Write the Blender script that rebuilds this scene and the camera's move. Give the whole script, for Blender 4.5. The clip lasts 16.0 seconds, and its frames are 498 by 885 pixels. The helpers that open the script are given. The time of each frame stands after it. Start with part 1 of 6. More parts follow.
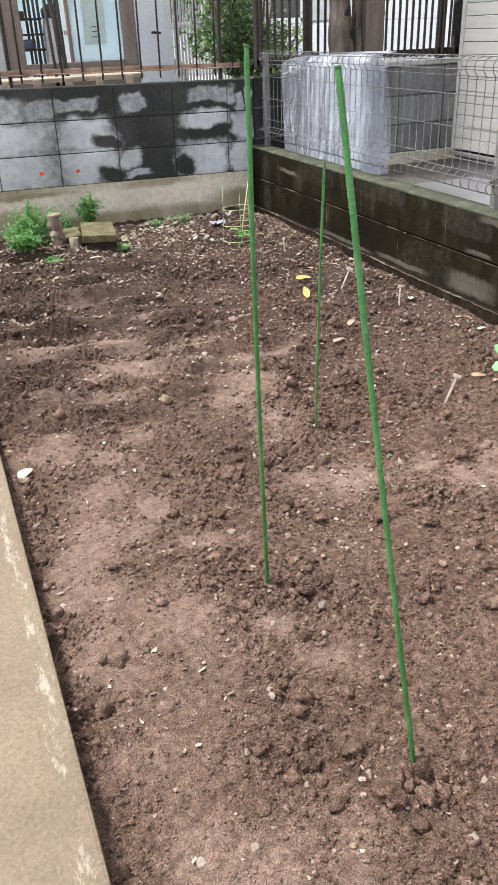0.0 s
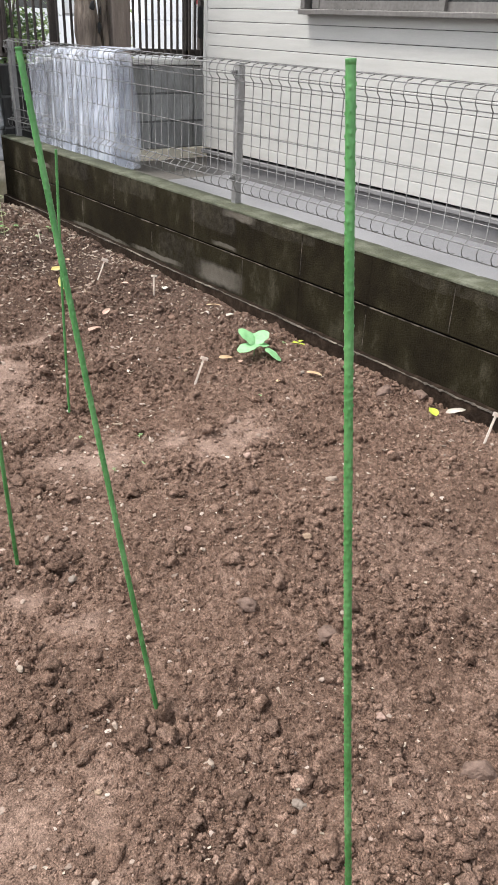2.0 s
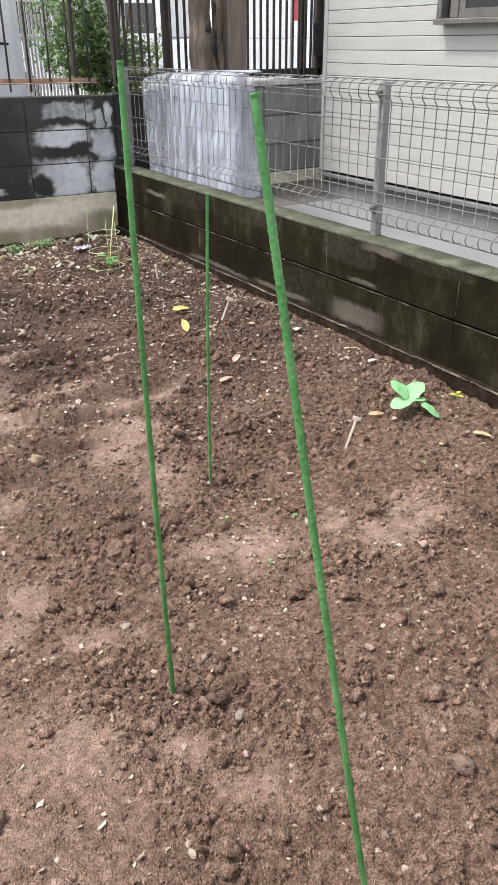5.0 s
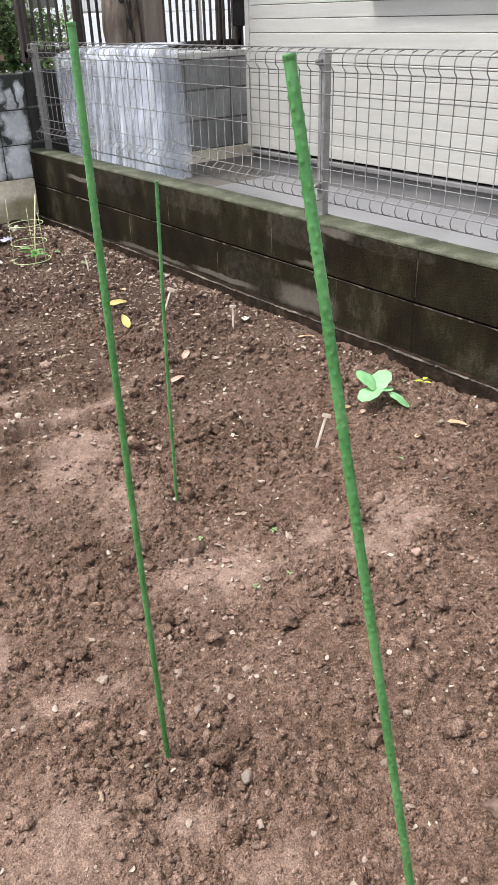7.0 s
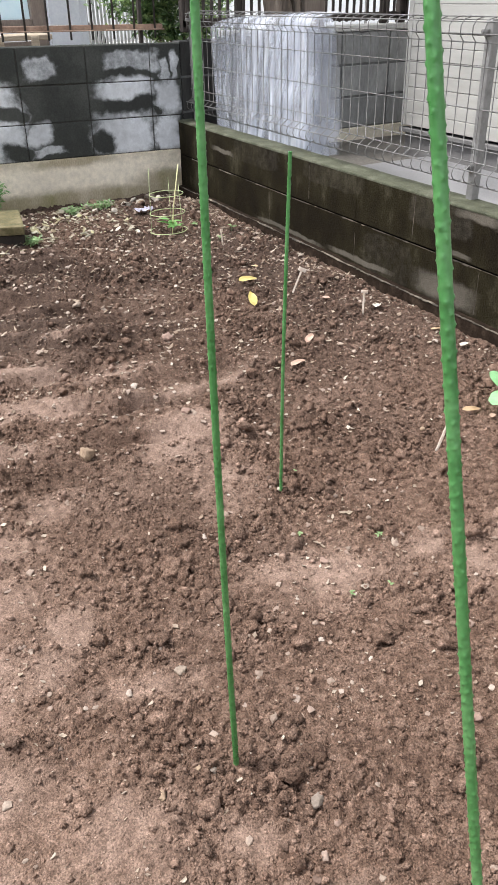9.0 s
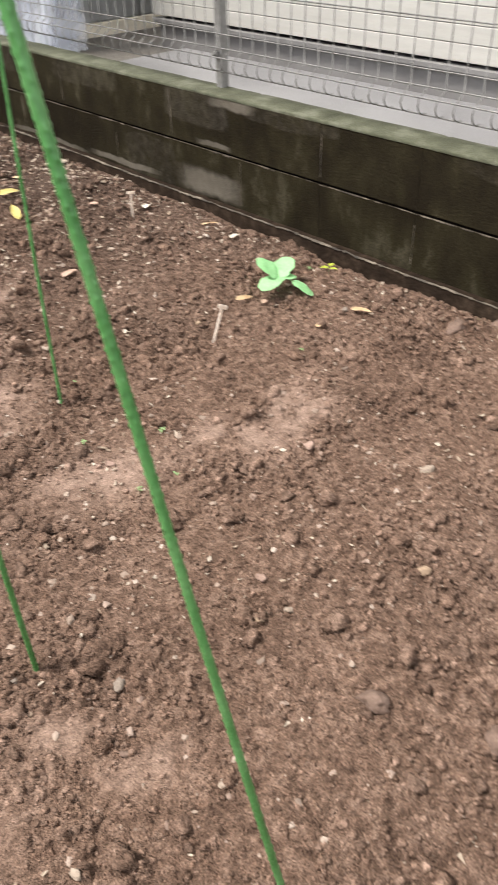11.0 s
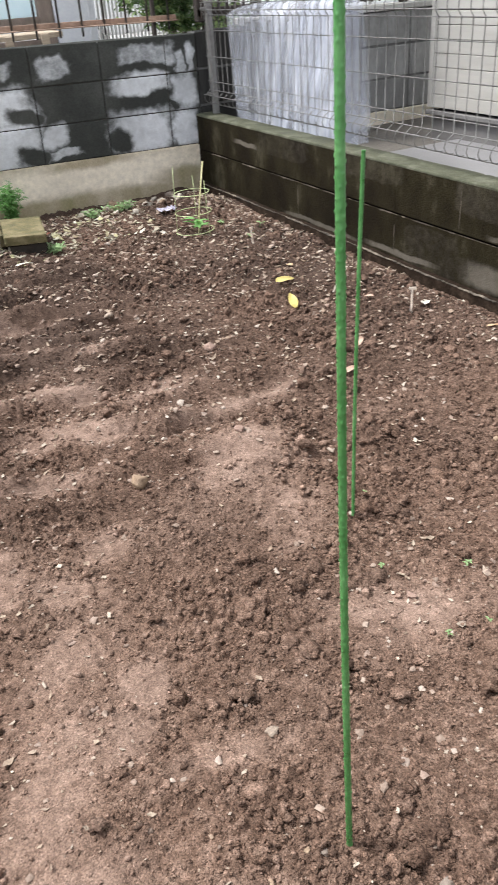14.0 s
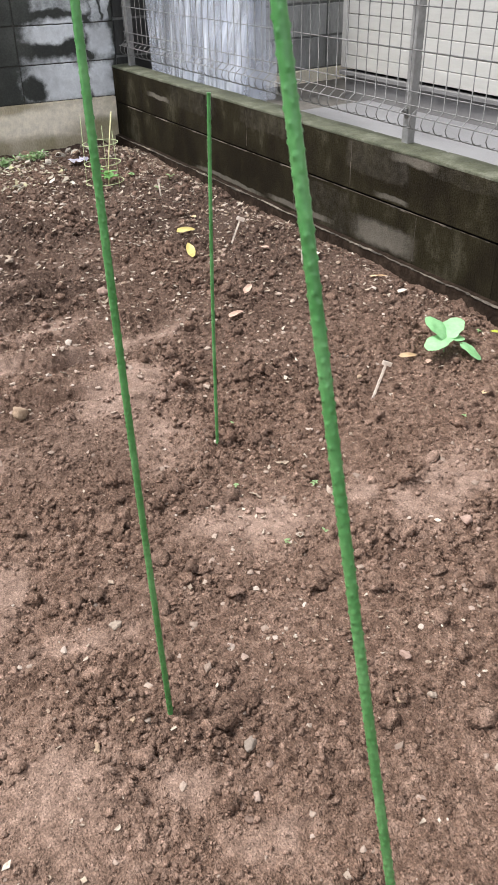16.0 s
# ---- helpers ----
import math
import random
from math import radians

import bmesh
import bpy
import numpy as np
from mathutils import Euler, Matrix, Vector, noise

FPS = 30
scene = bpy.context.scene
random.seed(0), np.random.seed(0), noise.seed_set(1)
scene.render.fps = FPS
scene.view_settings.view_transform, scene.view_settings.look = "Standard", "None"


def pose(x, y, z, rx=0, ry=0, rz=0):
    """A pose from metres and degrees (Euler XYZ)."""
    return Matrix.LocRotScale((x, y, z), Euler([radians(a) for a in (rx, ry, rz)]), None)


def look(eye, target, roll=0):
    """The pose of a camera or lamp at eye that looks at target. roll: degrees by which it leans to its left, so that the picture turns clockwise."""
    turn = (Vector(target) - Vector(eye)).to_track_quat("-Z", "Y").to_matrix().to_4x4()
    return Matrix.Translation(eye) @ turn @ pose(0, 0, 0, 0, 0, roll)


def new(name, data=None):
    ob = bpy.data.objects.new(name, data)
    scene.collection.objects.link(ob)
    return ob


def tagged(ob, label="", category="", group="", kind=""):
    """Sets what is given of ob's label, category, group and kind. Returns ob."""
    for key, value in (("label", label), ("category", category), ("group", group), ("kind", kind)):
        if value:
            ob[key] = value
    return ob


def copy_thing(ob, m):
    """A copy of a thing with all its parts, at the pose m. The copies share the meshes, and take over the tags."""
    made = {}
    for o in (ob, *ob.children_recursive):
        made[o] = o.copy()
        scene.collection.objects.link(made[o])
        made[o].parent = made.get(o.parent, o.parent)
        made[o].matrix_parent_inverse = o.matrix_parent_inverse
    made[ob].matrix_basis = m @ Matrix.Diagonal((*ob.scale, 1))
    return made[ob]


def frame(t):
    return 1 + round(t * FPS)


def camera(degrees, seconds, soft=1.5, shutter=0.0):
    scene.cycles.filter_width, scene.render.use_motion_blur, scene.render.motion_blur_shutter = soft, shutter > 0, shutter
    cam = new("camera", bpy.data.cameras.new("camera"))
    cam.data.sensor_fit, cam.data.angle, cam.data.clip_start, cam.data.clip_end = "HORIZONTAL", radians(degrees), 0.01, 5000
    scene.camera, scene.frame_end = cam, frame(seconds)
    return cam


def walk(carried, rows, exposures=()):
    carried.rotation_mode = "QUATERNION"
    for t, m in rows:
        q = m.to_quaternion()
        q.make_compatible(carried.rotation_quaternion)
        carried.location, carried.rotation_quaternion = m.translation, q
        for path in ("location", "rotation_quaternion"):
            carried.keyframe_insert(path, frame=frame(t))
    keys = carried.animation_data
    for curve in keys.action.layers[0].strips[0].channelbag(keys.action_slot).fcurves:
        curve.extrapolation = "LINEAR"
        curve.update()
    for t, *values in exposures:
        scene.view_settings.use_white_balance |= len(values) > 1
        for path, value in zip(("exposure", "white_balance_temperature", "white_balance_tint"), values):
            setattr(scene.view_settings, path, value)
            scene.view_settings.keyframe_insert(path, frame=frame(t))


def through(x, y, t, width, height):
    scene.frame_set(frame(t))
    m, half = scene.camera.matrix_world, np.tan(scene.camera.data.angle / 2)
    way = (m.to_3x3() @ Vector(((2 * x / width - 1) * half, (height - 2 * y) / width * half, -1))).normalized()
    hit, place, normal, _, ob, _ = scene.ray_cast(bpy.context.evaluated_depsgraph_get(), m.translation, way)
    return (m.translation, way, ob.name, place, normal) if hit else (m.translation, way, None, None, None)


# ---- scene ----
cam = camera(36.4, 16.0, soft=0.8, shutter=0.34)
PATH = [
    (0, (0.116, 0.393, 1.194), (0.754, 2.026, 0.233), -2.5),
    (0.5, (0.124, 0.367, 1.199), (0.828, 1.973, 0.237), -1.4),
    (1, (0.14, 0.323, 1.195), (0.988, 1.856, 0.232), 0.3),
    (1.5, (0.153, 0.271, 1.195), (1.169, 1.704, 0.238), 2.2),
    (2, (0.167, 0.249, 1.184), (1.279, 1.604, 0.22), 2.6),
    (2.5, (0.167, 0.26, 1.181), (1.28, 1.6, 0.198), 2.6),
    (3, (0.163, 0.344, 1.168), (1.283, 1.672, 0.177), 2.9),
    (3.5, (0.166, 0.511, 1.188), (1.276, 1.886, 0.252), -0.2),
    (4, (0.158, 0.606, 1.185), (1.285, 1.976, 0.262), 0.2),
    (4.5, (0.165, 0.637, 1.183), (1.185, 2.08, 0.247), 0.2),
    (4.7, (0.188, 0.651, 1.192), (1.126, 2.148, 0.253), -0.6),
    (6.8, (0.235, 0.9, 1.175), (1.246, 2.314, 0.186), -2.2),
    (7, (0.241, 0.907, 1.173), (1.308, 2.279, 0.183), -1.8),
    (7.5, (0.253, 0.929, 1.161), (1.275, 2.326, 0.159), -1.3),
    (8, (0.298, 0.969, 1.176), (1.158, 2.465, 0.166), -1.1),
    (8.2, (0.305, 0.972, 1.165), (1.099, 2.509, 0.16), -1.3),
    (10.3, (0.36, 0.967, 1.129), (1.159, 2.433, 0.027), -1.7),
    (10.5, (0.369, 0.944, 1.129), (1.241, 2.335, -0.012), -2.1),
    (11, (0.402, 0.876, 1.103), (1.475, 2.051, -0.109), -1.6),
    (11.5, (0.424, 0.835, 1.092), (1.563, 1.911, -0.152), -2.3),
    (12, (0.402, 0.873, 1.108), (1.462, 2.046, -0.118), -2.3),
    (12.5, (0.357, 0.971, 1.107), (1.164, 2.37, -0.073), -3.5),
    (13, (0.326, 1.061, 1.124), (1.001, 2.569, -0.003), -3.7),
    (13.5, (0.295, 1.144, 1.142), (0.935, 2.719, 0.089), -4.7),
    (14, (0.287, 1.177, 1.142), (1.031, 2.71, 0.096), -4.4),
    (14.5, (0.299, 1.17, 1.141), (1.159, 2.64, 0.092), -2.2),
    (15, (0.331, 1.113, 1.137), (1.193, 2.559, 0.056), -0.9),
    (15.5, (0.365, 1.014, 1.129), (1.21, 2.446, 0.017), -1.2),
    (16, (0.378, 0.947, 1.123), (1.221, 2.37, -0.001), -1.5),
]
walk(cam, [(t, look(eye, target, roll)) for t, eye, target, roll in PATH],
     ((0, 1.53, 6450, 10), (2.0, 1.57, 6500, 10), (8.3, 1.59, 6500, 10), (10.5, 1.63, 6700, 10), (11.3, 1.68, 7000, 10), (12.3, 1.68, 7000, 10), (13.4, 1.62, 6550, 10), (16, 1.60, 6500, 10)))

# ---- world and light: a bright overcast day ----
world = bpy.data.worlds.new("overcast_sky")
scene.world = world
world.use_nodes = True
wn, wl = world.node_tree.nodes, world.node_tree.links
sky = wn.new("ShaderNodeTexSky")
sky.sky_type, sky.sun_disc = "NISHITA", False
sky.sun_elevation, sky.sun_rotation = radians(61), radians(-57)
grey = wn.new("ShaderNodeHueSaturation")
grey.inputs["Saturation"].default_value = 0.22
wl.new(sky.outputs[0], grey.inputs["Color"])
wl.new(grey.outputs[0], wn["Background"].inputs["Color"])
wn["Background"].inputs["Strength"].default_value = 0.15
sun = new("sun", bpy.data.lights.new("sun", "SUN"))
sun.data.energy, sun.data.angle, sun.data.color = 1.7, radians(14), (1.0, 0.982, 0.95)
sun.matrix_world = look((-2.3, 1.5, 4.9), (0, 0, 0))
scene.view_settings.exposure = 1.57


# ---- small mesh tools ----
def box(bm, lo, hi, m=None):
    vs = [bm.verts.new((m @ Vector((x, y, z))) if m else (x, y, z)) for x in (lo[0], hi[0]) for y in (lo[1], hi[1]) for z in (lo[2], hi[2])]
    for q in ((0, 1, 3, 2), (4, 6, 7, 5), (0, 4, 5, 1), (2, 3, 7, 6), (0, 2, 6, 4), (1, 5, 7, 3)):
        bm.faces.new([vs[i] for i in q])
    return vs


def bevelled(lo, hi, width=0.004, segments=1, m=None):
    bm = bmesh.new()
    box(bm, lo, hi, m)
    bmesh.ops.bevel(bm, geom=bm.edges[:], offset=width, segments=segments, affect="EDGES", profile=0.6)
    return bm


def tube(bm, points, radii, sides=8, cap=True):
    """A round rod through the points, with a radius for each."""
    pts = [Vector(p) for p in points]
    if not hasattr(radii, "__len__"):
        radii = [radii] * len(pts)
    rings = []
    side = None
    for i, p in enumerate(pts):
        d = (pts[min(i + 1, len(pts) - 1)] - pts[max(i - 1, 0)]).normalized()
        if side is None:
            side = d.orthogonal().normalized()
        side = (side - d * side.dot(d)).normalized()
        up = d.cross(side)
        rings.append([bm.verts.new(p + radii[i] * (math.cos(a) * side + math.sin(a) * up)) for a in (2 * math.pi * k / sides for k in range(sides))])
    for a, b in zip(rings, rings[1:]):
        for k in range(sides):
            f = bm.faces.new((a[k], a[(k + 1) % sides], b[(k + 1) % sides], b[k]))
            f.smooth = True
    if cap:
        bm.faces.new(rings[0][::-1])
        bm.faces.new(rings[-1])
    return bm


def mesh_of(name, bm, material):
    bmesh.ops.recalc_face_normals(bm, faces=bm.faces[:])
    me = bpy.data.meshes.new(name)
    bm.to_mesh(me)
    bm.free()
    me.materials.append(material)
    return me


def part(name, bm, material, parent=None, label=""):
    ob = new(name, mesh_of(name, bm, material))
    ob.parent = parent
    if label:
        tagged(ob, label)
    return ob


def thing(name, label, category, group="", kind="", at=(0, 0, 0), rz=0):
    ob = new(name)
    ob.empty_display_size = 0.05
    ob.matrix_world = pose(*at, 0, 0, rz)
    return tagged(ob, label, category, group, kind)


def piece(name, me, parent, m):
    ob = new(name, me)
    ob.parent = parent
    ob.matrix_basis = m
    return ob


# smooth lattice noise, vectorised, roughly -1..1
def lattice(seed):
    return np.random.RandomState(seed).rand(64, 64) * 2 - 1


def vnoise(x, y, scale, seed):
    g = lattice(seed)
    x, y, c, s = np.asarray(x), np.asarray(y), math.cos(seed * 1.3 + 0.5), math.sin(seed * 1.3 + 0.5)
    u, v = (c * x - s * y) / scale + seed * 7.31, (s * x + c * y) / scale + seed * 3.77
    i, j = np.floor(u).astype(int), np.floor(v).astype(int)
    a, b = u - i, v - j
    a, b = a * a * (3 - 2 * a), b * b * (3 - 2 * b)
    i0, j0, i1, j1 = i % 64, j % 64, (i + 1) % 64, (j + 1) % 64
    return g[i0, j0] * (1 - a) * (1 - b) + g[i1, j0] * a * (1 - b) + g[i0, j1] * (1 - a) * b + g[i1, j1] * a * b


# ---- materials ----
def material(name, colours, scale=6.0, rough=(0.7, 0.95), bump=0.3, bump_scale=60.0, metal=0.0, fine=None, stretch=(1, 1, 1), vary=0.0, detail=6.0, spec=0.4, bump_dist=0.01):
    """Principled, with its colour running between the given ones by noise at two scales, and relief."""
    mt = bpy.data.materials.new(name)
    mt.use_nodes = True
    n, l = mt.node_tree.nodes, mt.node_tree.links
    b = n["Principled BSDF"]
    co = n.new("ShaderNodeNewGeometry")
    mp = n.new("ShaderNodeMapping")
    mp.inputs["Scale"].default_value = stretch
    l.new(co.outputs["Position"], mp.inputs[0])
    big = n.new("ShaderNodeTexNoise")
    big.inputs["Scale"].default_value, big.inputs["Detail"].default_value, big.inputs["Roughness"].default_value = scale, detail, 0.62
    l.new(mp.outputs[0], big.inputs["Vector"])
    ramp = n.new("ShaderNodeValToRGB")
    els = ramp.color_ramp.elements
    for k, c in enumerate(colours):
        p = 0.3 + 0.4 * k / max(1, len(colours) - 1)
        e = els[k] if k < 2 else els.new(p)
        e.position, e.color = p, (*c, 1)
    small = n.new("ShaderNodeTexNoise")
    small.inputs["Scale"].default_value, small.inputs["Detail"].default_value = bump_scale, 4
    l.new(mp.outputs[0], small.inputs["Vector"])
    l.new(big.outputs["Fac"], ramp.inputs[0])
    mix = n.new("ShaderNodeMix")
    mix.data_type, mix.blend_type = "RGBA", "OVERLAY"
    mix.inputs[0].default_value = 0.35 if fine is None else fine
    l.new(ramp.outputs[0], mix.inputs[6])
    l.new(small.outputs["Fac"], mix.inputs[7])
    last = mix.outputs[2]
    if vary:
        info = n.new("ShaderNodeObjectInfo")
        hs = n.new("ShaderNodeHueSaturation")
        mr = n.new("ShaderNodeMapRange")
        mr.inputs[3].default_value, mr.inputs[4].default_value = 1 - vary, 1 + vary
        l.new(info.outputs["Random"], mr.inputs[0])
        l.new(mr.outputs[0], hs.inputs["Value"])
        l.new(last, hs.inputs["Color"])
        last = hs.outputs[0]
    l.new(last, b.inputs["Base Color"])
    rr = n.new("ShaderNodeMapRange")
    rr.inputs[1].default_value, rr.inputs[2].default_value, rr.inputs[3].default_value, rr.inputs[4].default_value = 0.3, 0.7, rough[0], rough[1]
    l.new(big.outputs["Fac"], rr.inputs[0])
    l.new(rr.outputs[0], b.inputs["Roughness"])
    b.inputs["Metallic"].default_value = metal
    b.inputs["Specular IOR Level"].default_value = spec
    if bump:
        bp = n.new("ShaderNodeBump")
        bp.inputs["Strength"].default_value, bp.inputs["Distance"].default_value = bump, bump_dist
        l.new(small.outputs["Fac"], bp.inputs["Height"])
        l.new(bp.outputs[0], b.inputs["Normal"])
    return mt


def wet_concrete(name, dry, wet, spots, plane, edge=0.18, mid=None, stretch=(1, 1, 1), warp_size=0.14, damp=(), bump=0.35, fine_mix=0.45, cloudy=(0.66, 1.06)):
    """Concrete that has dried in some shapes (spots: centre and half size in the wall's plane, and how far it has dried) and is dark and wet elsewhere, and in the damp shapes."""
    mt = material(name, (wet, *(mid or (tuple(0.10 * a + 0.9 * b for a, b in zip(dry, wet)),))), scale=3.0, rough=(0.75, 0.95), bump=bump, bump_scale=110, fine=fine_mix, spec=0.06, stretch=stretch)
    n, l = mt.node_tree.nodes, mt.node_tree.links
    b = n["Principled BSDF"]
    geo = n.new("ShaderNodeNewGeometry")

    def m(op, a, c):
        k = n.new("ShaderNodeMath")
        k.operation = op
        for i, w in enumerate((a, c)):
            if isinstance(w, (int, float)):
                k.inputs[i].default_value = w
            else:
                l.new(w, k.inputs[i])
        return k.outputs[0]

    place = geo.outputs["Position"]
    for sc, size in ((5.0, warp_size), (17.0, 0.35 * warp_size)):
        warp = n.new("ShaderNodeTexNoise")
        warp.inputs["Scale"].default_value, warp.inputs["Detail"].default_value = sc, 3
        l.new(geo.outputs["Position"], warp.inputs["Vector"])
        mid_ = n.new("ShaderNodeVectorMath")
        mid_.operation = "SUBTRACT"
        mid_.inputs[1].default_value = (0.5, 0.5, 0.5)
        l.new(warp.outputs["Color"], mid_.inputs[0])
        sub = n.new("ShaderNodeVectorMath")
        sub.operation = "MULTIPLY_ADD"
        sub.inputs[1].default_value = (size, size, 0.6 * size)
        l.new(mid_.outputs[0], sub.inputs[0])
        l.new(place, sub.inputs[2])
        place = sub.outputs[0]
    sep = n.new("ShaderNodeSeparateXYZ")
    l.new(place, sep.inputs[0])
    u, v = sep.outputs[plane], sep.outputs[2]

    def inside(cu, cv, ru, rv, power):
        du, dv = m("DIVIDE", m("ABSOLUTE", m("SUBTRACT", u, cu), 0), ru), m("DIVIDE", m("ABSOLUTE", m("SUBTRACT", v, cv), 0), rv)
        return m("SUBTRACT", 1.0, m("POWER", m("ADD", m("POWER", du, power), m("POWER", dv, power)), 1.0 / power))

    total = None
    for s in spots:
        d = inside(*s[:4], 5.0)
        if len(s) > 4:
            d = m("MINIMUM", d, s[4])
        total = d if total is None else m("MAXIMUM", total, d)
    for s in damp:
        total = m("MINIMUM", total, m("MULTIPLY", inside(*s, 2.2), -1.0))
    fine = n.new("ShaderNodeTexNoise")
    fine.inputs["Scale"].default_value, fine.inputs["Detail"].default_value, fine.inputs["Roughness"].default_value = 30.0, 8, 0.7
    l.new(geo.outputs["Position"], fine.inputs["Vector"])
    total = m("ADD", total, m("MULTIPLY", m("SUBTRACT", fine.outputs["Fac"], 0.5), 0.5))
    mr = n.new("ShaderNodeMapRange")
    mr.interpolation_type = "SMOOTHSTEP"
    mr.inputs[1].default_value, mr.inputs[2].default_value = -edge, edge
    l.new(total, mr.inputs[0])
    fm = n.new("ShaderNodeMapRange")
    fm.inputs[1].default_value, fm.inputs[2].default_value, fm.inputs[3].default_value, fm.inputs[4].default_value = 0.3, 0.7, 0.8, 1.1
    l.new(fine.outputs["Fac"], fm.inputs[0])
    big = n.new("ShaderNodeTexNoise")
    big.inputs["Scale"].default_value, big.inputs["Detail"].default_value = 2.6, 5
    l.new(geo.outputs["Position"], big.inputs["Vector"])
    bmr = n.new("ShaderNodeMapRange")
    bmr.inputs[1].default_value, bmr.inputs[2].default_value, bmr.inputs[3].default_value, bmr.inputs[4].default_value = 0.35, 0.62, *cloudy
    l.new(big.outputs["Fac"], bmr.inputs[0])
    dryc = n.new("ShaderNodeVectorMath")
    dryc.operation = "SCALE"
    dryc.inputs[0].default_value = dry
    l.new(m("MULTIPLY", fm.outputs[0], bmr.outputs[0]), dryc.inputs["Scale"])
    mix = n.new("ShaderNodeMix")
    mix.data_type = "RGBA"
    l.new(mr.outputs[0], mix.inputs[0])
    l.new(b.inputs["Base Color"].links[0].from_socket, mix.inputs[6])
    l.new(dryc.outputs[0], mix.inputs[7])
    l.new(mix.outputs[2], b.inputs["Base Color"])
    return mt


M_BACK = wet_concrete("wet_block", (0.70, 0.725, 0.755), (0.045, 0.047, 0.045), (
    (0.30, 0.612, 0.66, 0.105), (1.166, 0.615, 0.19, 0.095), (0.30, 0.405, 0.68, 0.13), (1.160, 0.405, 0.20, 0.125), (1.442, 0.443, 0.075, 0.062), (1.493, 0.339, 0.10, 0.026, 0.14), (2.01, 0.65, 0.168, 0.05),
    (2.271, 0.591, 0.07, 0.10), (1.979, 0.39, 0.182, 0.109), (2.262, 0.376, 0.075, 0.109), (0.35, 0.79, 0.40, 0.075, 0.05), (0.873, 0.779, 0.085, 0.055, 0.02), (1.112, 0.796, 0.14, 0.04, 0.05), (1.50, 0.785, 0.075, 0.055, 0.03),
    (1.33, 0.60, 0.06, 0.06, -0.12), (2.047, 0.803, 0.15, 0.05, 0.02), (2.243, 0.749, 0.03, 0.05, 0.12), (2.32, 0.76, 0.026, 0.055, 0.12)), 0, edge=0.30, bump=0.14, fine_mix=0.35, warp_size=0.19,
    mid=((0.052, 0.055, 0.051), (0.085, 0.088, 0.082)), damp=(
    (1.290, 0.555, 0.11, 0.05), (1.306, 0.34, 0.095, 0.065), (1.83, 0.35, 0.07, 0.075), (2.19, 0.50, 0.02, 0.03)))
M_SIDE = wet_concrete("damp_dark_block", (0.135, 0.120, 0.098), (0.0105, 0.0080, 0.0049), (
    (3.18, 0.105, 0.17, 0.045), (3.75, 0.075, 0.22, 0.012), (3.15, 0.262, 0.08, 0.010), (5.15, 0.345, 0.12, 0.012), (3.05, 0.415, 0.11, 0.018), (4.4, 0.06, 0.3, 0.010),
    # the capped spots put a grey damp sheen and pale drips into the colour
    (3.25, 0.385, 0.15, 0.055, -0.15), (2.75, 0.42, 0.18, 0.03, -0.22), (1.72, 0.42, 0.26, 0.03, -0.22), (1.30, 0.405, 0.2, 0.045, -0.15), (3.56, 0.13, 0.13, 0.07, -0.22),
    (4.0, 0.40, 0.2, 0.04, -0.20), (4.75, 0.39, 0.2, 0.05, -0.20)), 1, edge=0.35,
    mid=((0.0140, 0.0109, 0.0064), (0.0235, 0.0195, 0.0107), (0.064, 0.057, 0.038)), stretch=(1, 1.9, 1.2), warp_size=0.07, bump=0.5, fine_mix=0.85)
M_JOINT = material("mortar", ((0.03, 0.028, 0.025), (0.07, 0.066, 0.06)), scale=14, bump=0.4)
M_BASE = wet_concrete("weathered_concrete", (0.90, 0.82, 0.68), (0.29, 0.27, 0.145), ((1.62, 0.175, 0.80, 0.105), (0.62, 0.22, 0.46, 0.045), (-0.8, 0.22, 1.1, 0.045), (3.5, 0.18, 1.2, 0.11)), 0, edge=0.6,
    mid=((0.42, 0.36, 0.25), (0.58, 0.51, 0.39)), stretch=(1.5, 1, 0.6), warp_size=0.10, damp=((1.62, 0.270, 0.26, 0.03), (0.6, 0.262, 0.5, 0.02), (1.2, 0.045, 3.0, 0.055), (2.25, 0.10, 0.25, 0.06)), cloudy=(0.92, 1.08))
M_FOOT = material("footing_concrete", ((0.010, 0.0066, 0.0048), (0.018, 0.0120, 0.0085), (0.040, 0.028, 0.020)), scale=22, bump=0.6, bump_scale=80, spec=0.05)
M_MOSS = material("mossy_wall_top", ((0.030, 0.032, 0.016), (0.066, 0.070, 0.043), (0.135, 0.137, 0.102)), scale=11, bump=0.5, bump_scale=120)
M_SLAB = material("slab_concrete", ((0.175, 0.128, 0.086), (0.225, 0.172, 0.118), (0.27, 0.212, 0.15)), scale=3.4, bump=0.35, bump_scale=170, fine=0.5)
M_WIRE = material("galvanised_wire", ((0.125, 0.122, 0.118), (0.22, 0.215, 0.21)), scale=30, rough=(0.4, 0.55), bump=0.0, metal=0.3)
M_POST = material("steel_post", ((0.22, 0.215, 0.21), (0.30, 0.295, 0.29)), scale=12, rough=(0.4, 0.6), bump=0.05, metal=0.35)
M_SIDING = material("white_siding", ((0.37, 0.358, 0.335), (0.43, 0.418, 0.392)), scale=5, rough=(0.45, 0.6), bump=0.12, bump_scale=90, stretch=(1, 0.6, 6), vary=0.025, fine=0.1)
M_FOUND = material("foundation_render", ((0.130, 0.125, 0.124), (0.190, 0.184, 0.182)), scale=4, bump=0.15, bump_scale=140, fine=0.15)
M_BLACK = material("dark_gap", ((0.012, 0.012, 0.012), (0.03, 0.03, 0.03)), scale=20, bump=0)
M_FRAME = material("bronze_aluminium", ((0.14, 0.13, 0.12), (0.19, 0.175, 0.165)), scale=10, rough=(0.35, 0.5), bump=0.03, metal=0.4)
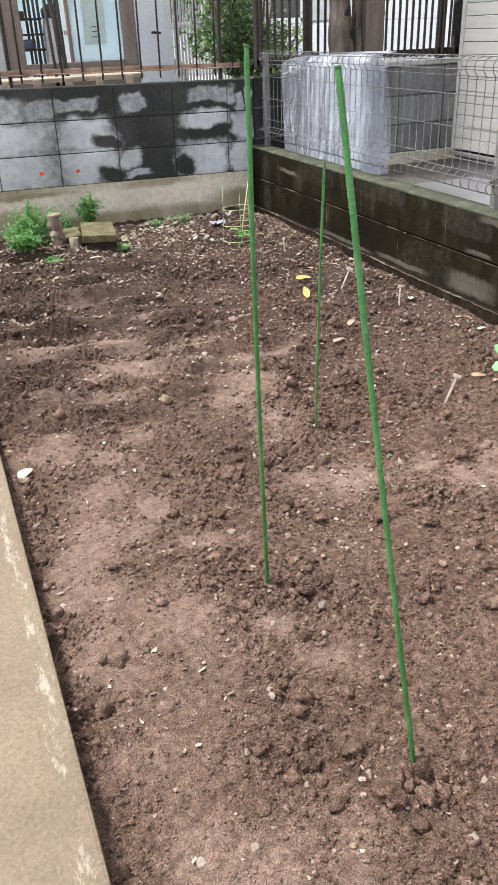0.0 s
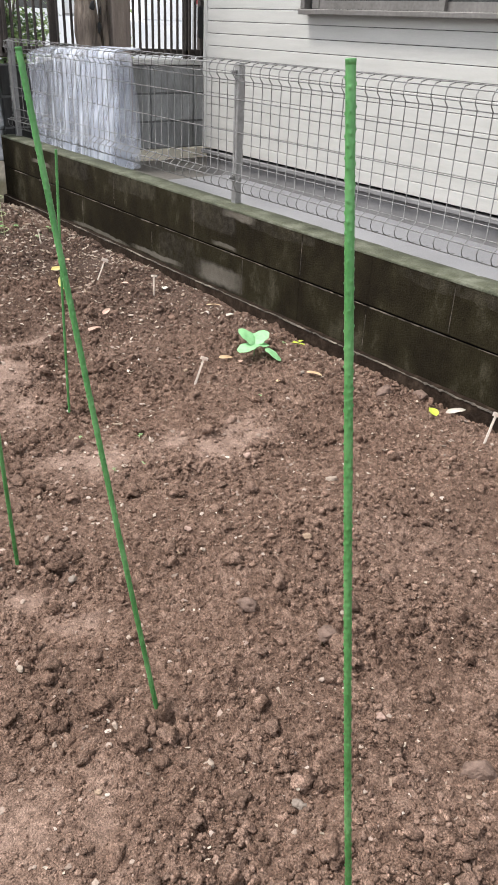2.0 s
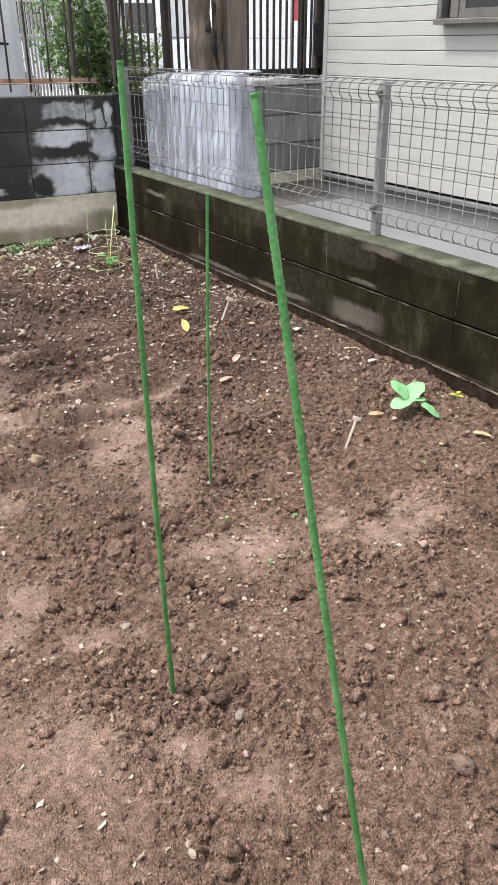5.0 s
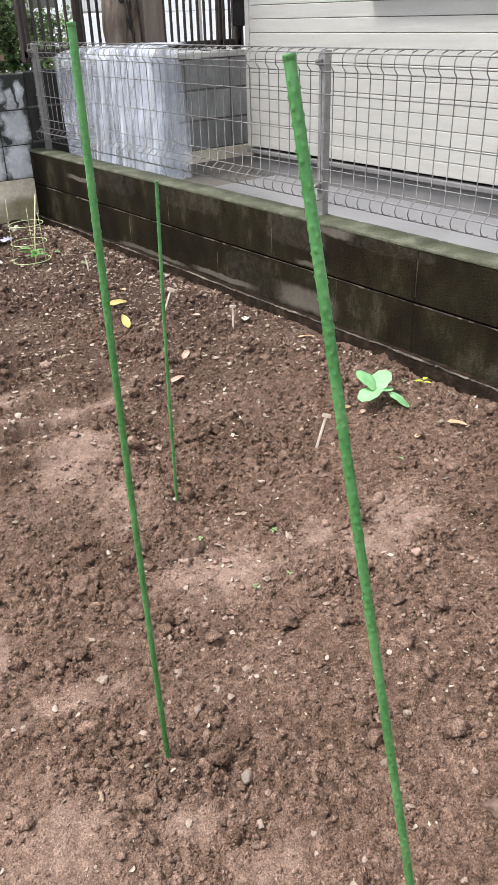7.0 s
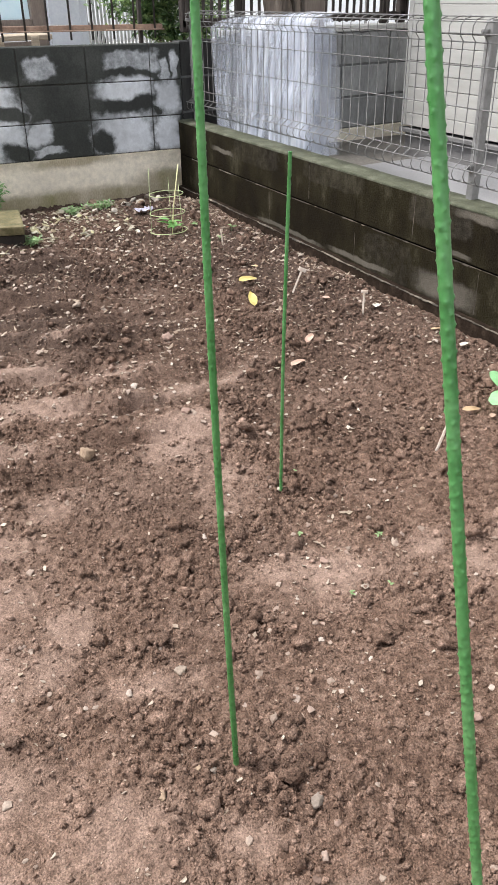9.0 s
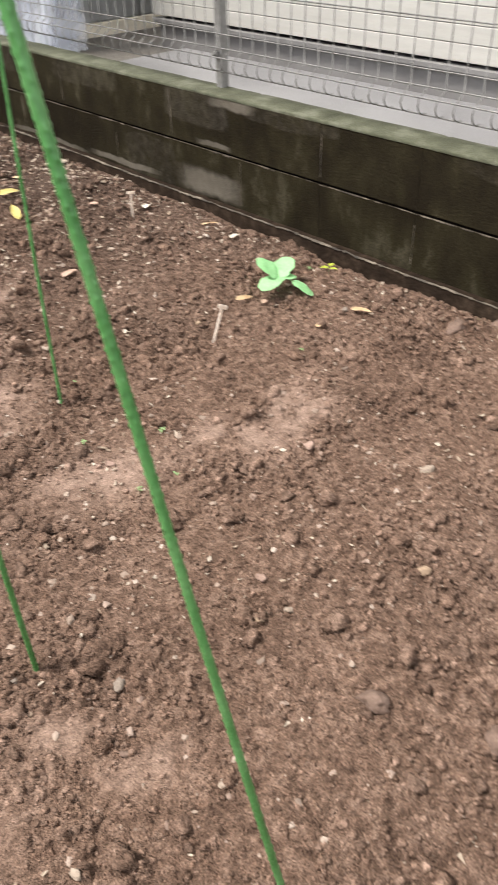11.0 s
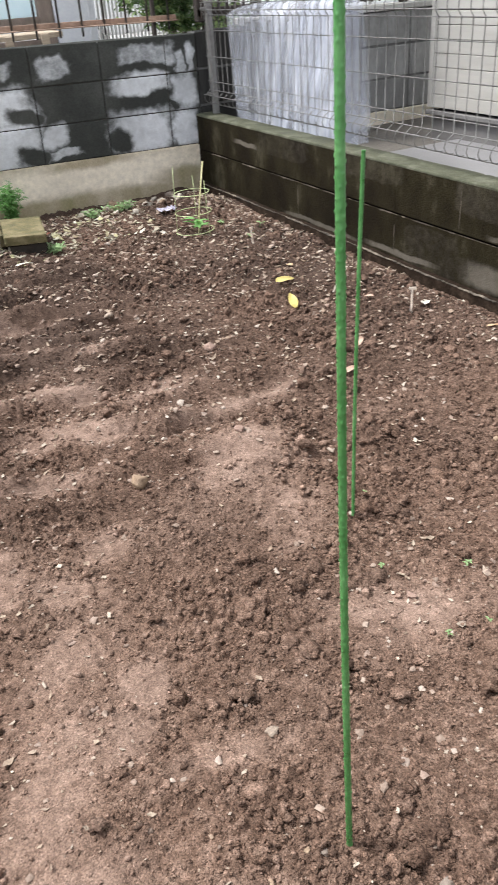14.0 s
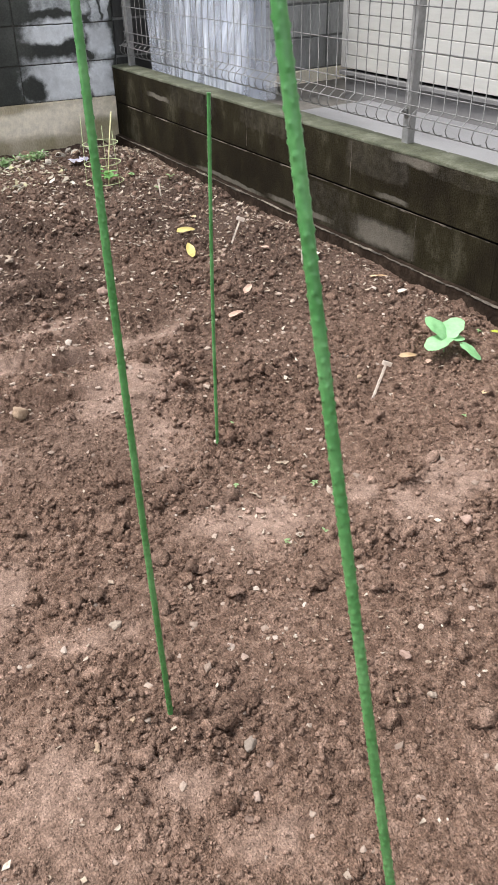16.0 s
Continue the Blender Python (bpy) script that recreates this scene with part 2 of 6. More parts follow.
M_GREEN = material("green_plastic", ((0.046, 0.165, 0.044), (0.072, 0.222, 0.068), (0.125, 0.295, 0.110)), scale=16, rough=(0.26, 0.45), bump=0.12, bump_scale=160, fine=0.25)
M_GRAVEL = material("yard_gravel", ((0.16, 0.13, 0.10), (0.30, 0.27, 0.24), (0.42, 0.40, 0.38)), scale=45, bump=0.8, bump_scale=70)
M_WETYARD = material("wet_yard_gravel", ((0.06, 0.052, 0.044), (0.12, 0.108, 0.095), (0.24, 0.225, 0.205)), scale=40, rough=(0.4, 0.8), bump=0.8, bump_scale=70)
M_ASPHALT = material("pale_paving", ((0.38, 0.375, 0.365), (0.50, 0.495, 0.485)), scale=2, bump=0.2)
M_FARBLOCK = material("grey_block", ((0.13, 0.13, 0.128), (0.29, 0.29, 0.286), (0.40, 0.40, 0.396)), scale=3.5, stretch=(1.6, 1, 0.5), bump=0.3, vary=0.18, rough=(0.55, 0.9))
M_RUST = material("rusty_steel", ((0.17, 0.11, 0.08), (0.31, 0.21, 0.155), (0.44, 0.32, 0.25)), scale=9, bump=0.3, rough=(0.5, 0.8))
M_BAR = material("black_bar", ((0.03, 0.028, 0.026), (0.065, 0.06, 0.056)), scale=8, bump=0.05, rough=(0.4, 0.6))
M_BARK = material("tree_bark", ((0.04, 0.03, 0.024), (0.16, 0.125, 0.10), (0.30, 0.25, 0.205)), scale=11, bump=1.0, bump_scale=38, stretch=(1, 1, 0.25), bump_dist=0.03)
M_TIMBER = material("weathered_timber", ((0.13, 0.10, 0.085), (0.22, 0.18, 0.15)), scale=6, bump=0.4, stretch=(6, 6, 0.5))
M_BROWNBAR = material("brown_bar", ((0.032, 0.026, 0.023), (0.066, 0.054, 0.048)), scale=6, bump=0.1)
# wet grey block with the deep shadow it stands in put into its colour
M_SHADEDWET = material("shaded_wet_block", ((0.012, 0.012, 0.012), (0.03, 0.03, 0.029), (0.06, 0.06, 0.058)), scale=4, bump=0.3, stretch=(1.6, 1, 0.4))
M_EDGE = material("sandy_edge", ((0.015, 0.012, 0.009), (0.07, 0.057, 0.044), (0.22, 0.185, 0.145)), scale=14, bump=0.4)
M_SHEDPOST = material("brown_paint", ((0.20, 0.155, 0.13), (0.30, 0.24, 0.205)), scale=7, bump=0.15, stretch=(4, 4, 0.5))
M_PALEWALL = material("pale_render", ((0.55, 0.55, 0.55), (0.68, 0.68, 0.68)), scale=1.5, bump=0.1)
M_BEIGE = material("beige_board", ((0.36, 0.29, 0.22), (0.52, 0.43, 0.33)), scale=9, bump=0.2, stretch=(0.5, 4, 4))
M_FARJOINT = material("dark_mortar", ((0.08, 0.08, 0.08), (0.15, 0.15, 0.148)), scale=10, bump=0.2)
M_CABINETBLUE = material("dull_blue_plastic", ((0.12, 0.16, 0.24), (0.18, 0.22, 0.31)), scale=8, bump=0.05)
M_GAP = material("dark_joint", ((0.003, 0.0024, 0.0018), (0.008, 0.006, 0.0045)), scale=14, bump=0.3, spec=0.05)
M_YARD = material("wet_pale_concrete", ((0.175, 0.172, 0.178), (0.225, 0.222, 0.228)), scale=2.2, rough=(0.3, 0.6), bump=0.12, bump_scale=140, fine=0.15)


def worn_edge(mt, x0, x1, colour):
    """Pale worn streaks running along y between x0 and x1."""
    n, l = mt.node_tree.nodes, mt.node_tree.links
    b = n["Principled BSDF"]
    geo = n.new("ShaderNodeNewGeometry")
    sep = n.new("ShaderNodeSeparateXYZ")
    l.new(geo.outputs["Position"], sep.inputs[0])
    mp = n.new("ShaderNodeMapping")
    mp.inputs["Scale"].default_value = (2.2, 0.55, 1)
    l.new(geo.outputs["Position"], mp.inputs[0])
    tx = n.new("ShaderNodeTexNoise")
    tx.inputs["Scale"].default_value, tx.inputs["Detail"].default_value, tx.inputs["Roughness"].default_value = 24.0, 8, 0.72
    l.new(mp.outputs[0], tx.inputs["Vector"])
    band = n.new("ShaderNodeMapRange")
    band.inputs[1].default_value, band.inputs[2].default_value, band.inputs[3].default_value, band.inputs[4].default_value = 0.0, 0.045, 0.07, -0.16
    mid = n.new("ShaderNodeMath")
    mid.operation = "SUBTRACT"
    mid.inputs[1].default_value = 0.5 * (x0 + x1)
    l.new(sep.outputs[0], mid.inputs[0])
    ab = n.new("ShaderNodeMath")
    ab.operation = "ABSOLUTE"
    l.new(mid.outputs[0], ab.inputs[0])
    l.new(ab.outputs[0], band.inputs[0])
    su = n.new("ShaderNodeMath")
    l.new(tx.outputs["Fac"], su.inputs[0])
    l.new(band.outputs[0], su.inputs[1])
    mk = n.new("ShaderNodeMapRange")
    mk.inputs[1].default_value, mk.inputs[2].default_value = 0.56, 0.66
    l.new(su.outputs[0], mk.inputs[0])
    mix = n.new("ShaderNodeMix")
    mix.data_type = "RGBA"
    mix.inputs[7].default_value = (*colour, 1)
    l.new(mk.outputs[0], mix.inputs[0])
    l.new(b.inputs["Base Color"].links[0].from_socket, mix.inputs[6])
    l.new(mix.outputs[2], b.inputs["Base Color"])


worn_edge(M_SLAB, 0.095, 0.135, (0.42, 0.36, 0.28))

# ---- the soil ----
# trodden places, and long far streaks that paint furrow tops as lit: centre, half length, half width, turn in degrees
PATCHES = (
    (1.05, 2.74, .14, .13, -31), (1.02, 2.50, .07, .11, -30), (1.06, 2.06, .14, .09, -31), (1.50, 1.95, .19, .075, 20), (1.30, 2.03, .10, .05, 5),
    (0.57, 2.64, .08, .05, -10), (0.42, 2.53, .09, .07, -20), (0.30, 2.60, .08, .10, 40), (0.69, 3.39, .20, .055, -18), (0.96, 3.18, .16, .045, -12),
    (0.73, 3.10, .25, .055, -14), (0.57, 3.84, .22, .055, -15), (0.45, 2.95, .20, .04, -12), (0.42, 3.45, .18, .05, -15), (1.23, 3.06, .20, .04, 12),
    (0.95, 3.62, .12, .025, -10), (0.80, 4.10, .18, .04, -14), (0.29, 2.06, .20, .08, 78), (0.40, 2.10, .10, .05, 25), (0.50, 2.20, .09, .06, 50), (0.57, 1.94, .13, .05, -20),
    (0.31, 1.86, .13, .07, -20), (0.40, 2.33, .12, .06, 40), (0.66, 1.55, .055, .035, -40), (0.68, 1.43, .05, .03, -20), (0.45, 1.69, .10, .05, -10),
    (0.28, 1.37, .09, .07, -20), (0.36, 1.12, .11, .07, 10), (0.24, 1.62, .06, .12, 10), (0.53, 1.04, .06, .035, 20))


def trodden(x, y):
    """How far the soil is flattened and dried, furrow tops painted as lit included: 0 loose and moist, 1 trodden."""
    calm = 1 - 0.45 * np.clip((y - 2.8) / 0.3, 0, 1)
    wx, wy = x + 0.05 * vnoise(x, y, 0.11, 21) + 0.02 * vnoise(x, y, 0.03, 23), y + calm * (0.05 * vnoise(x, y, 0.13, 22) + 0.02 * vnoise(x, y, 0.03, 24))
    t = np.zeros(np.shape(x))
    for cx, cy, rx, ry, a in PATCHES:
        c, s = math.cos(radians(a)), math.sin(radians(a))
        u, v = ((wx - cx) * c + (wy - cy) * s) / rx, ((wy - cy) * c - (wx - cx) * s) / ry
        t = np.maximum(t, np.exp(-0.75 * (u * u + v * v)))
    t = t * (0.92 + 0.36 * vnoise(x + 0.4 * y, y - 0.3 * x, 0.12, 36) + 0.26 * vnoise(x, y, 0.045, 37) + 0.22 * vnoise(x, y, 0.02, 29))
    t = np.clip(t, 0, 1)
    return t * t * (3 - 2 * t)


def smoothed(x, y):
    """The raked strip next to the slab."""
    return np.clip((0.62 - x + 0.16 * vnoise(x, y, 0.3, 33)) / 0.24, 0, 1) * np.clip((2.75 - y) / 0.5, 0, 1) * np.clip((x - 0.20 + 0.04 * vnoise(x, y, 0.15, 39)) / 0.07, 0, 1)


def dryness(x, y):
    return np.clip((0.50 - 0.22 * np.clip((1.80 - y) / 0.3, 0, 1) * np.clip((0.75 - x) / 0.15, 0, 1) + 0.24 * np.clip((x - 0.55) / 0.3, 0, 1) + 0.22 * np.clip((y - 2.4) / 0.5, 0, 1)) * trodden(x, y) + 0.15 * smoothed(x, y) * (0.8 + 0.6 * vnoise(x, y, 0.18, 55)) + 0.2 * np.clip(vnoise(x, y, 0.24, 56), 0, 1), 0, 1)


def level(x, y):
    """How far the soil has been flattened, by feet or by the rake."""
    return np.maximum(trodden(x, y), 0.90 * smoothed(x, y))


def cloddy(x, y):
    """How broken the loose soil is: fine and even in places, heaped with clods in others."""
    return np.clip(0.50 + 0.70 * vnoise(x, y, 0.27, 8) + 0.55 * vnoise(x, y, 0.1, 38) + 0.15 * np.clip((x - 0.8) / 0.6, 0, 1), 0.25, 1.1)


def lumps_in(x, y, size, seed):
    """Rounded clods of about the given size, each with its own height, and creases between them."""
    g, gu, gv = lattice(seed) * 0.5 + 0.5, lattice(seed + 200) * 0.42, lattice(seed + 400) * 0.42
    x, y = 0.83 * x - 0.56 * y, 0.56 * x + 0.83 * y
    u = (x + 0.3 * size * vnoise(x, y, size * 0.8, seed + 1)) / size
    v = (y + 0.3 * size * vnoise(x, y, size * 0.8, seed + 2)) / size
    i, j = np.floor(u).astype(int), np.floor(v).astype(int)
    best = np.zeros(np.shape(x))
    for a in (-1, 0, 1):
        for b in (-1, 0, 1):
            p, q = (i + a) % 64, (j + b) % 64
            h = g[p, q]
            r2 = ((u - i - a - 0.5 - gu[p, q]) ** 2 + (v - j - b - 0.5 - gv[p, q]) ** 2) / (0.32 + 0.5 * h)
            best = np.maximum(best, (0.25 + 0.75 * h) * np.sqrt(np.clip(1 - r2, 0, 1)))
    return best


def moist(x, y):
    """How damp the loose soil is: the far end of the bed is darker."""
    m = np.clip((y - 2.3) / 1.9, 0, 1) * (0.75 + 0.5 * vnoise(x, y, 0.35, 26)) + 0.2 * np.clip(vnoise(x, y, 0.3, 27), 0, 1)
    return np.clip(m, 0, 0.75) * (1 - 0.9 * trodden(x, y))


def soil_z(x, y):
    x, y = np.asarray(x, float), np.asarray(y, float)
    loose = 1 - 0.90 * level(x, y)
    far = np.clip((y - 2.5) / 0.5, 0, 1) * np.clip((1.5 - x) / 0.4, 0, 1)
    z = -0.001 + 0.0057 * x + 0.0071 * y + 0.010 * vnoise(x, y, 0.55, 1) + 0.009 * vnoise(x, y, 0.21, 2)
    z = z + far * 0.058 * vnoise(x * 0.30 + 0.25 * y, y + 0.12 * x + 0.02 * vnoise(x, y, 0.1, 35), 0.072, 9) - 0.036 * np.clip((x - 2.17) / 0.10, 0, 1)
    heap = cloddy(x, y)
    coarse = np.clip(0.35 + 1.1 * vnoise(x, y, 0.14, 11), 0, 1)
    z = z + loose * heap * np.maximum(-0.012, 0.012 * vnoise(x, y, 0.085, 3) + 0.022 * coarse * lumps_in(x, y, 0.041, 12) + 0.015 * lumps_in(x, y, 0.021, 13) + 0.018 * lumps_in(x, y, 0.0125, 14) - 0.020 + 0.005 * vnoise(x, y, 0.011, 16))
    z = z + (0.0034 * vnoise(x, y, 0.0095, 7) + 0.003 * vnoise(x, y, 0.019, 15)) * (0.22 + 0.78 * loose)
    z = z - 0.038 * np.clip((y - 5.45) / 0.2, 0, 1) - 0.012 * np.clip((0.27 - x) / 0.12, 0, 1)
    return z


def soil_material(name, island=False):
    mt = bpy.data.materials.new(name)
    mt.use_nodes = True
    n, l = mt.node_tree.nodes, mt.node_tree.links
    b = n["Principled BSDF"]
    geo = n.new("ShaderNodeNewGeometry")
    noises = []
    for sc, dt in ((7.0, 6), (46.0, 6), (320.0, 4)):
        t = n.new("ShaderNodeTexNoise")
        t.inputs["Scale"].default_value, t.inputs["Detail"].default_value, t.inputs["Roughness"].default_value = sc, dt, 0.65
        l.new(geo.outputs["Position"], t.inputs["Vector"])
        noises.append(t)
    ramp = n.new("ShaderNodeValToRGB")
    for k, (p, c) in enumerate(((0.36, (0.080, 0.0480, 0.0345)), (0.5, (0.157, 0.0985, 0.0715)), (0.66, (0.275, 0.184, 0.141)))):
        e = ramp.color_ramp.elements[k] if k < 2 else ramp.color_ramp.elements.new(p)
        e.position, e.color = p, (*c, 1)
    mixn = n.new("ShaderNodeMath")
    mixn.operation = "MULTIPLY_ADD"
    mixn.inputs[1].default_value = 0.32
    half = n.new("ShaderNodeMath")
    half.operation = "MULTIPLY"
    half.inputs[1].default_value = 0.68
    l.new(noises[1].outputs["Fac"], half.inputs[0])
    l.new(noises[0].outputs["Fac"], mixn.inputs[0])
    l.new(half.outputs[0], mixn.inputs[2])
    l.new(mixn.outputs[0], ramp.inputs[0])
    at = n.new("ShaderNodeAttribute")
    at.attribute_name = "dry"
    dryr = n.new("ShaderNodeValToRGB")
    for k, (p, c) in enumerate(((0.3, (0.155, 0.105, 0.082)), (0.7, (0.278, 0.198, 0.160)))):
        e = dryr.color_ramp.elements[k]
        e.position, e.color = p, (*c, 1)
    l.new(noises[1].outputs["Fac"], dryr.inputs[0])
    dm = n.new("ShaderNodeMix")
    dm.data_type = "RGBA"
    l.new(at.outputs["Fac"], dm.inputs[0])
    l.new(ramp.outputs[0], dm.inputs[6])
    l.new(dryr.outputs[0], dm.inputs[7])
    at2 = n.new("ShaderNodeAttribute")
    at2.attribute_name = "moist"
    wm = n.new("ShaderNodeMix")
    wm.data_type = "RGBA"
    wm.inputs[7].default_value = (0.056, 0.0385, 0.031, 1)
    l.new(at2.outputs["Fac"], wm.inputs[0])
    l.new(dm.outputs[2], wm.inputs[6])
    ov = n.new("ShaderNodeMix")
    ov.data_type, ov.blend_type = "RGBA", "OVERLAY"
    ov.inputs[0].default_value = 0.75
    l.new(wm.outputs[2], ov.inputs[6])
    l.new(noises[2].outputs["Fac"], ov.inputs[7])
    grain = n.new("ShaderNodeTexVoronoi")
    grain.inputs["Scale"].default_value = 420.0
    l.new(geo.outputs["Position"], grain.inputs["Vector"])
    gr = n.new("ShaderNodeMapRange")
    gr.inputs[3].default_value, gr.inputs[4].default_value = 0.56, 1.54
    l.new(grain.outputs["Color"], gr.inputs[0])
    gs = n.new("ShaderNodeVectorMath")
    gs.operation = "SCALE"
    l.new(ov.outputs[2], gs.inputs[0])
    l.new(gr.outputs[0], gs.inputs["Scale"])
    last = gs.outputs[0]
    if island:
        hs = n.new("ShaderNodeHueSaturation")
        mr = n.new("ShaderNodeMapRange")
        mr.inputs[3].default_value, mr.inputs[4].default_value = 0.85, 1.45
        l.new(geo.outputs["Random Per Island"], mr.inputs[0])
        l.new(mr.outputs[0], hs.inputs["Value"])
        l.new(last, hs.inputs["Color"])
        last = hs.outputs[0]
    l.new(last, b.inputs["Base Color"])
    b.inputs["Roughness"].default_value = 0.88
    b.inputs["Specular IOR Level"].default_value = 0.15
    calm = n.new("ShaderNodeMapRange")
    calm.inputs[3].default_value, calm.inputs[4].default_value = 1.0, 0.22
    l.new(at.outputs["Fac"], calm.inputs[0])
    last_n = None
    for sc, dist, st in ((90.0, 0.006, 0.55), (240.0, 0.0040, 0.85), (480.0, 0.0024, 0.9)):
        if sc < 100:
            vo = n.new("ShaderNodeTexNoise")
            vo.inputs["Detail"].default_value, vo.inputs["Roughness"].default_value = 5, 0.7
        else:
            vo = n.new("ShaderNodeTexVoronoi")
        vo.inputs["Scale"].default_value = sc
        l.new(geo.outputs["Position"], vo.inputs["Vector"])
        bp = n.new("ShaderNodeBump")
        bp.invert = sc > 100
        bp.inputs["Distance"].default_value = dist
        scaled = n.new("ShaderNodeMath")
        scaled.operation = "MULTIPLY"
        scaled.inputs[1].default_value = st
        l.new(calm.outputs[0], scaled.inputs[0])
        l.new(scaled.outputs[0], bp.inputs["Strength"])
        l.new(vo.outputs["Fac" if sc < 100 else "Distance"], bp.inputs["Height"])
        if last_n:
            l.new(last_n, bp.inputs["Normal"])
        last_n = bp.outputs[0]
    l.new(last_n, b.inputs["Normal"])
    return mt


M_SOIL = soil_material("garden_soil")
M_CLOD = soil_material("soil_clods", True)


def raw_mesh(name, co, faces, material, smooth=True, dry=None, damp=1.0):
    me = bpy.data.meshes.new(name)
    k = faces.shape[1]
    me.vertices.add(len(co))
    me.vertices.foreach_set("co", np.ascontiguousarray(co, np.float32).ravel())
    me.loops.add(faces.size)
    me.loops.foreach_set("vertex_index", np.ascontiguousarray(faces, np.int32).ravel())
    me.polygons.add(len(faces))
    me.polygons.foreach_set("loop_start", np.arange(0, faces.size, k, dtype=np.int32))
    me.polygons.foreach_set("use_smooth", np.full(len(faces), smooth))
    if dry is not None:
        me.attributes.new("dry", "FLOAT", "POINT").data.foreach_set("value", np.ascontiguousarray(dry, np.float32))
        me.attributes.new("moist", "FLOAT", "POINT").data.foreach_set("value", np.ascontiguousarray(damp * moist(co[:, 0], co[:, 1]), np.float32))
    me.update(calc_edges=True)
    me.validate()
    me.materials.append(material)
    return me


xs = np.arange(0.10, 2.37, 0.0047)
ys = np.concatenate((np.arange(-3.0, 0.35, 0.02), np.arange(0.35, 2.3, 0.0045), np.arange(2.3, 3.2, 0.006), np.arange(3.2, 5.82, 0.010)))
gx, gy = np.meshgrid(xs, ys)
gz = soil_z(gx, gy)
idx = np.arange(gx.size).reshape(gx.shape)
quads = np.stack((idx[:-1, :-1], idx[:-1, 1:], idx[1:, 1:], idx[1:, :-1]), -1).reshape(-1, 4)
soil = new("garden_soil", raw_mesh("garden_soil", np.stack((gx, gy, gz), -1).reshape(-1, 3), quads, M_SOIL, True, dryness(gx, gy).ravel()))
tagged(soil, "dug brown garden soil, loose and crumbly with paler trodden patches and furrow tops painted lit", "soil", kind="structure")

bm = bmesh.new()
box(bm, (-400, -400, -0.6), (400, 400, -0.12))
tagged(part("ground", bm, M_GRAVEL), "plain earth and gravel around the plots", "ground", kind="structure")

# concrete strip beside the bed
bm = bevelled((-1.3, -3.0, -0.12), (0.146, 5.6, 0.062), 0.008, 2)
tagged(part("pavement", bm, M_SLAB), "beige concrete strip along the edge of the bed", "pavement", kind="structure")



# ---- block walls ----
def block_mesh(name, lo, hi, material, width=0.006):
    return mesh_of(name, bevelled(lo, hi, width, 1), material)


side = thing("wall_east", "low wall of dark damp concrete blocks beside the bed", "wall", kind="structure")
part("core", bevelled((2.343, -3.0, -0.1), (2.447, 5.905, 0.432), 0.003), M_GAP, side)
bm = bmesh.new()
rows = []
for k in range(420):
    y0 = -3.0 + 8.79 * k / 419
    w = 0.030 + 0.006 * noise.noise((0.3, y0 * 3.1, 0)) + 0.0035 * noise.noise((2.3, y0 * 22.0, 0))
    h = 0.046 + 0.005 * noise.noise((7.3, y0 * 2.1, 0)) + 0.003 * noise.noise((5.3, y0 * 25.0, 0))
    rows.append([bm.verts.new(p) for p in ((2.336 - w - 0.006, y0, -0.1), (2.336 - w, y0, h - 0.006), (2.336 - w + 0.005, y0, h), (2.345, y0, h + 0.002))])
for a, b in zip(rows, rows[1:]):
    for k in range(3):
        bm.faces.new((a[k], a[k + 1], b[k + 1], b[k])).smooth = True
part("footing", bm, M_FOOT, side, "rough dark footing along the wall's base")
bm = bmesh.new()
last = None
for k in range(900):
    y0 = 0.6 + 5.15 * k / 899
    w = 0.030 + 0.006 * noise.noise((0.3, y0 * 3.1, 0)) + 0.0035 * noise.noise((2.3, y0 * 22.0, 0))
    h = 0.046 + 0.005 * noise.noise((7.3, y0 * 2.1, 0)) + 0.003 * noise.noise((5.3, y0 * 25.0, 0))
    r = max(0.0004, 0.0026 + 0.004 * noise.noise((1.0, y0 * 6.0, 3)) + 0.004 * noise.noise((1.0, y0 * 70.0, 3)))
    ring = [bm.verts.new((2.338 - w + r * c, y0, h + 0.0005 + r * s)) for c, s in ((-1.6, -0.6), (-0.6, 0.7), (0.8, 0.6), (1.6, -0.4))]
    if last:
        for q in range(3):
            bm.faces.new((last[q], last[q + 1], ring[q + 1], ring[q]))
    last = ring
def ledge_line(z, x, y0, y1, n, r0, seed):
    """A thin broken line of pale mortar along the wall."""
    bm = bmesh.new()
    last = None
    for k in range(n):
        y = y0 + (y1 - y0) * k / (n - 1)
        r = max(0.0002, r0 * (1 + 1.6 * noise.noise((seed, y * 5.0, 3)) + 0.9 * noise.noise((seed, y * 33.0, 3))))
        zz = z + 0.0015 * noise.noise((seed + 4, y * 9.0, 0))
        ring = [bm.verts.new((x + r * c, y, zz + r * s)) for c, s in ((-1.2, -0.7), (-0.8, 0.8), (0.9, 0.8), (1.2, -0.7))]
        if last:
            for q in range(3):
                bm.faces.new((last[q], last[q + 1], ring[q + 1], ring[q]))
        last = ring
    return bm


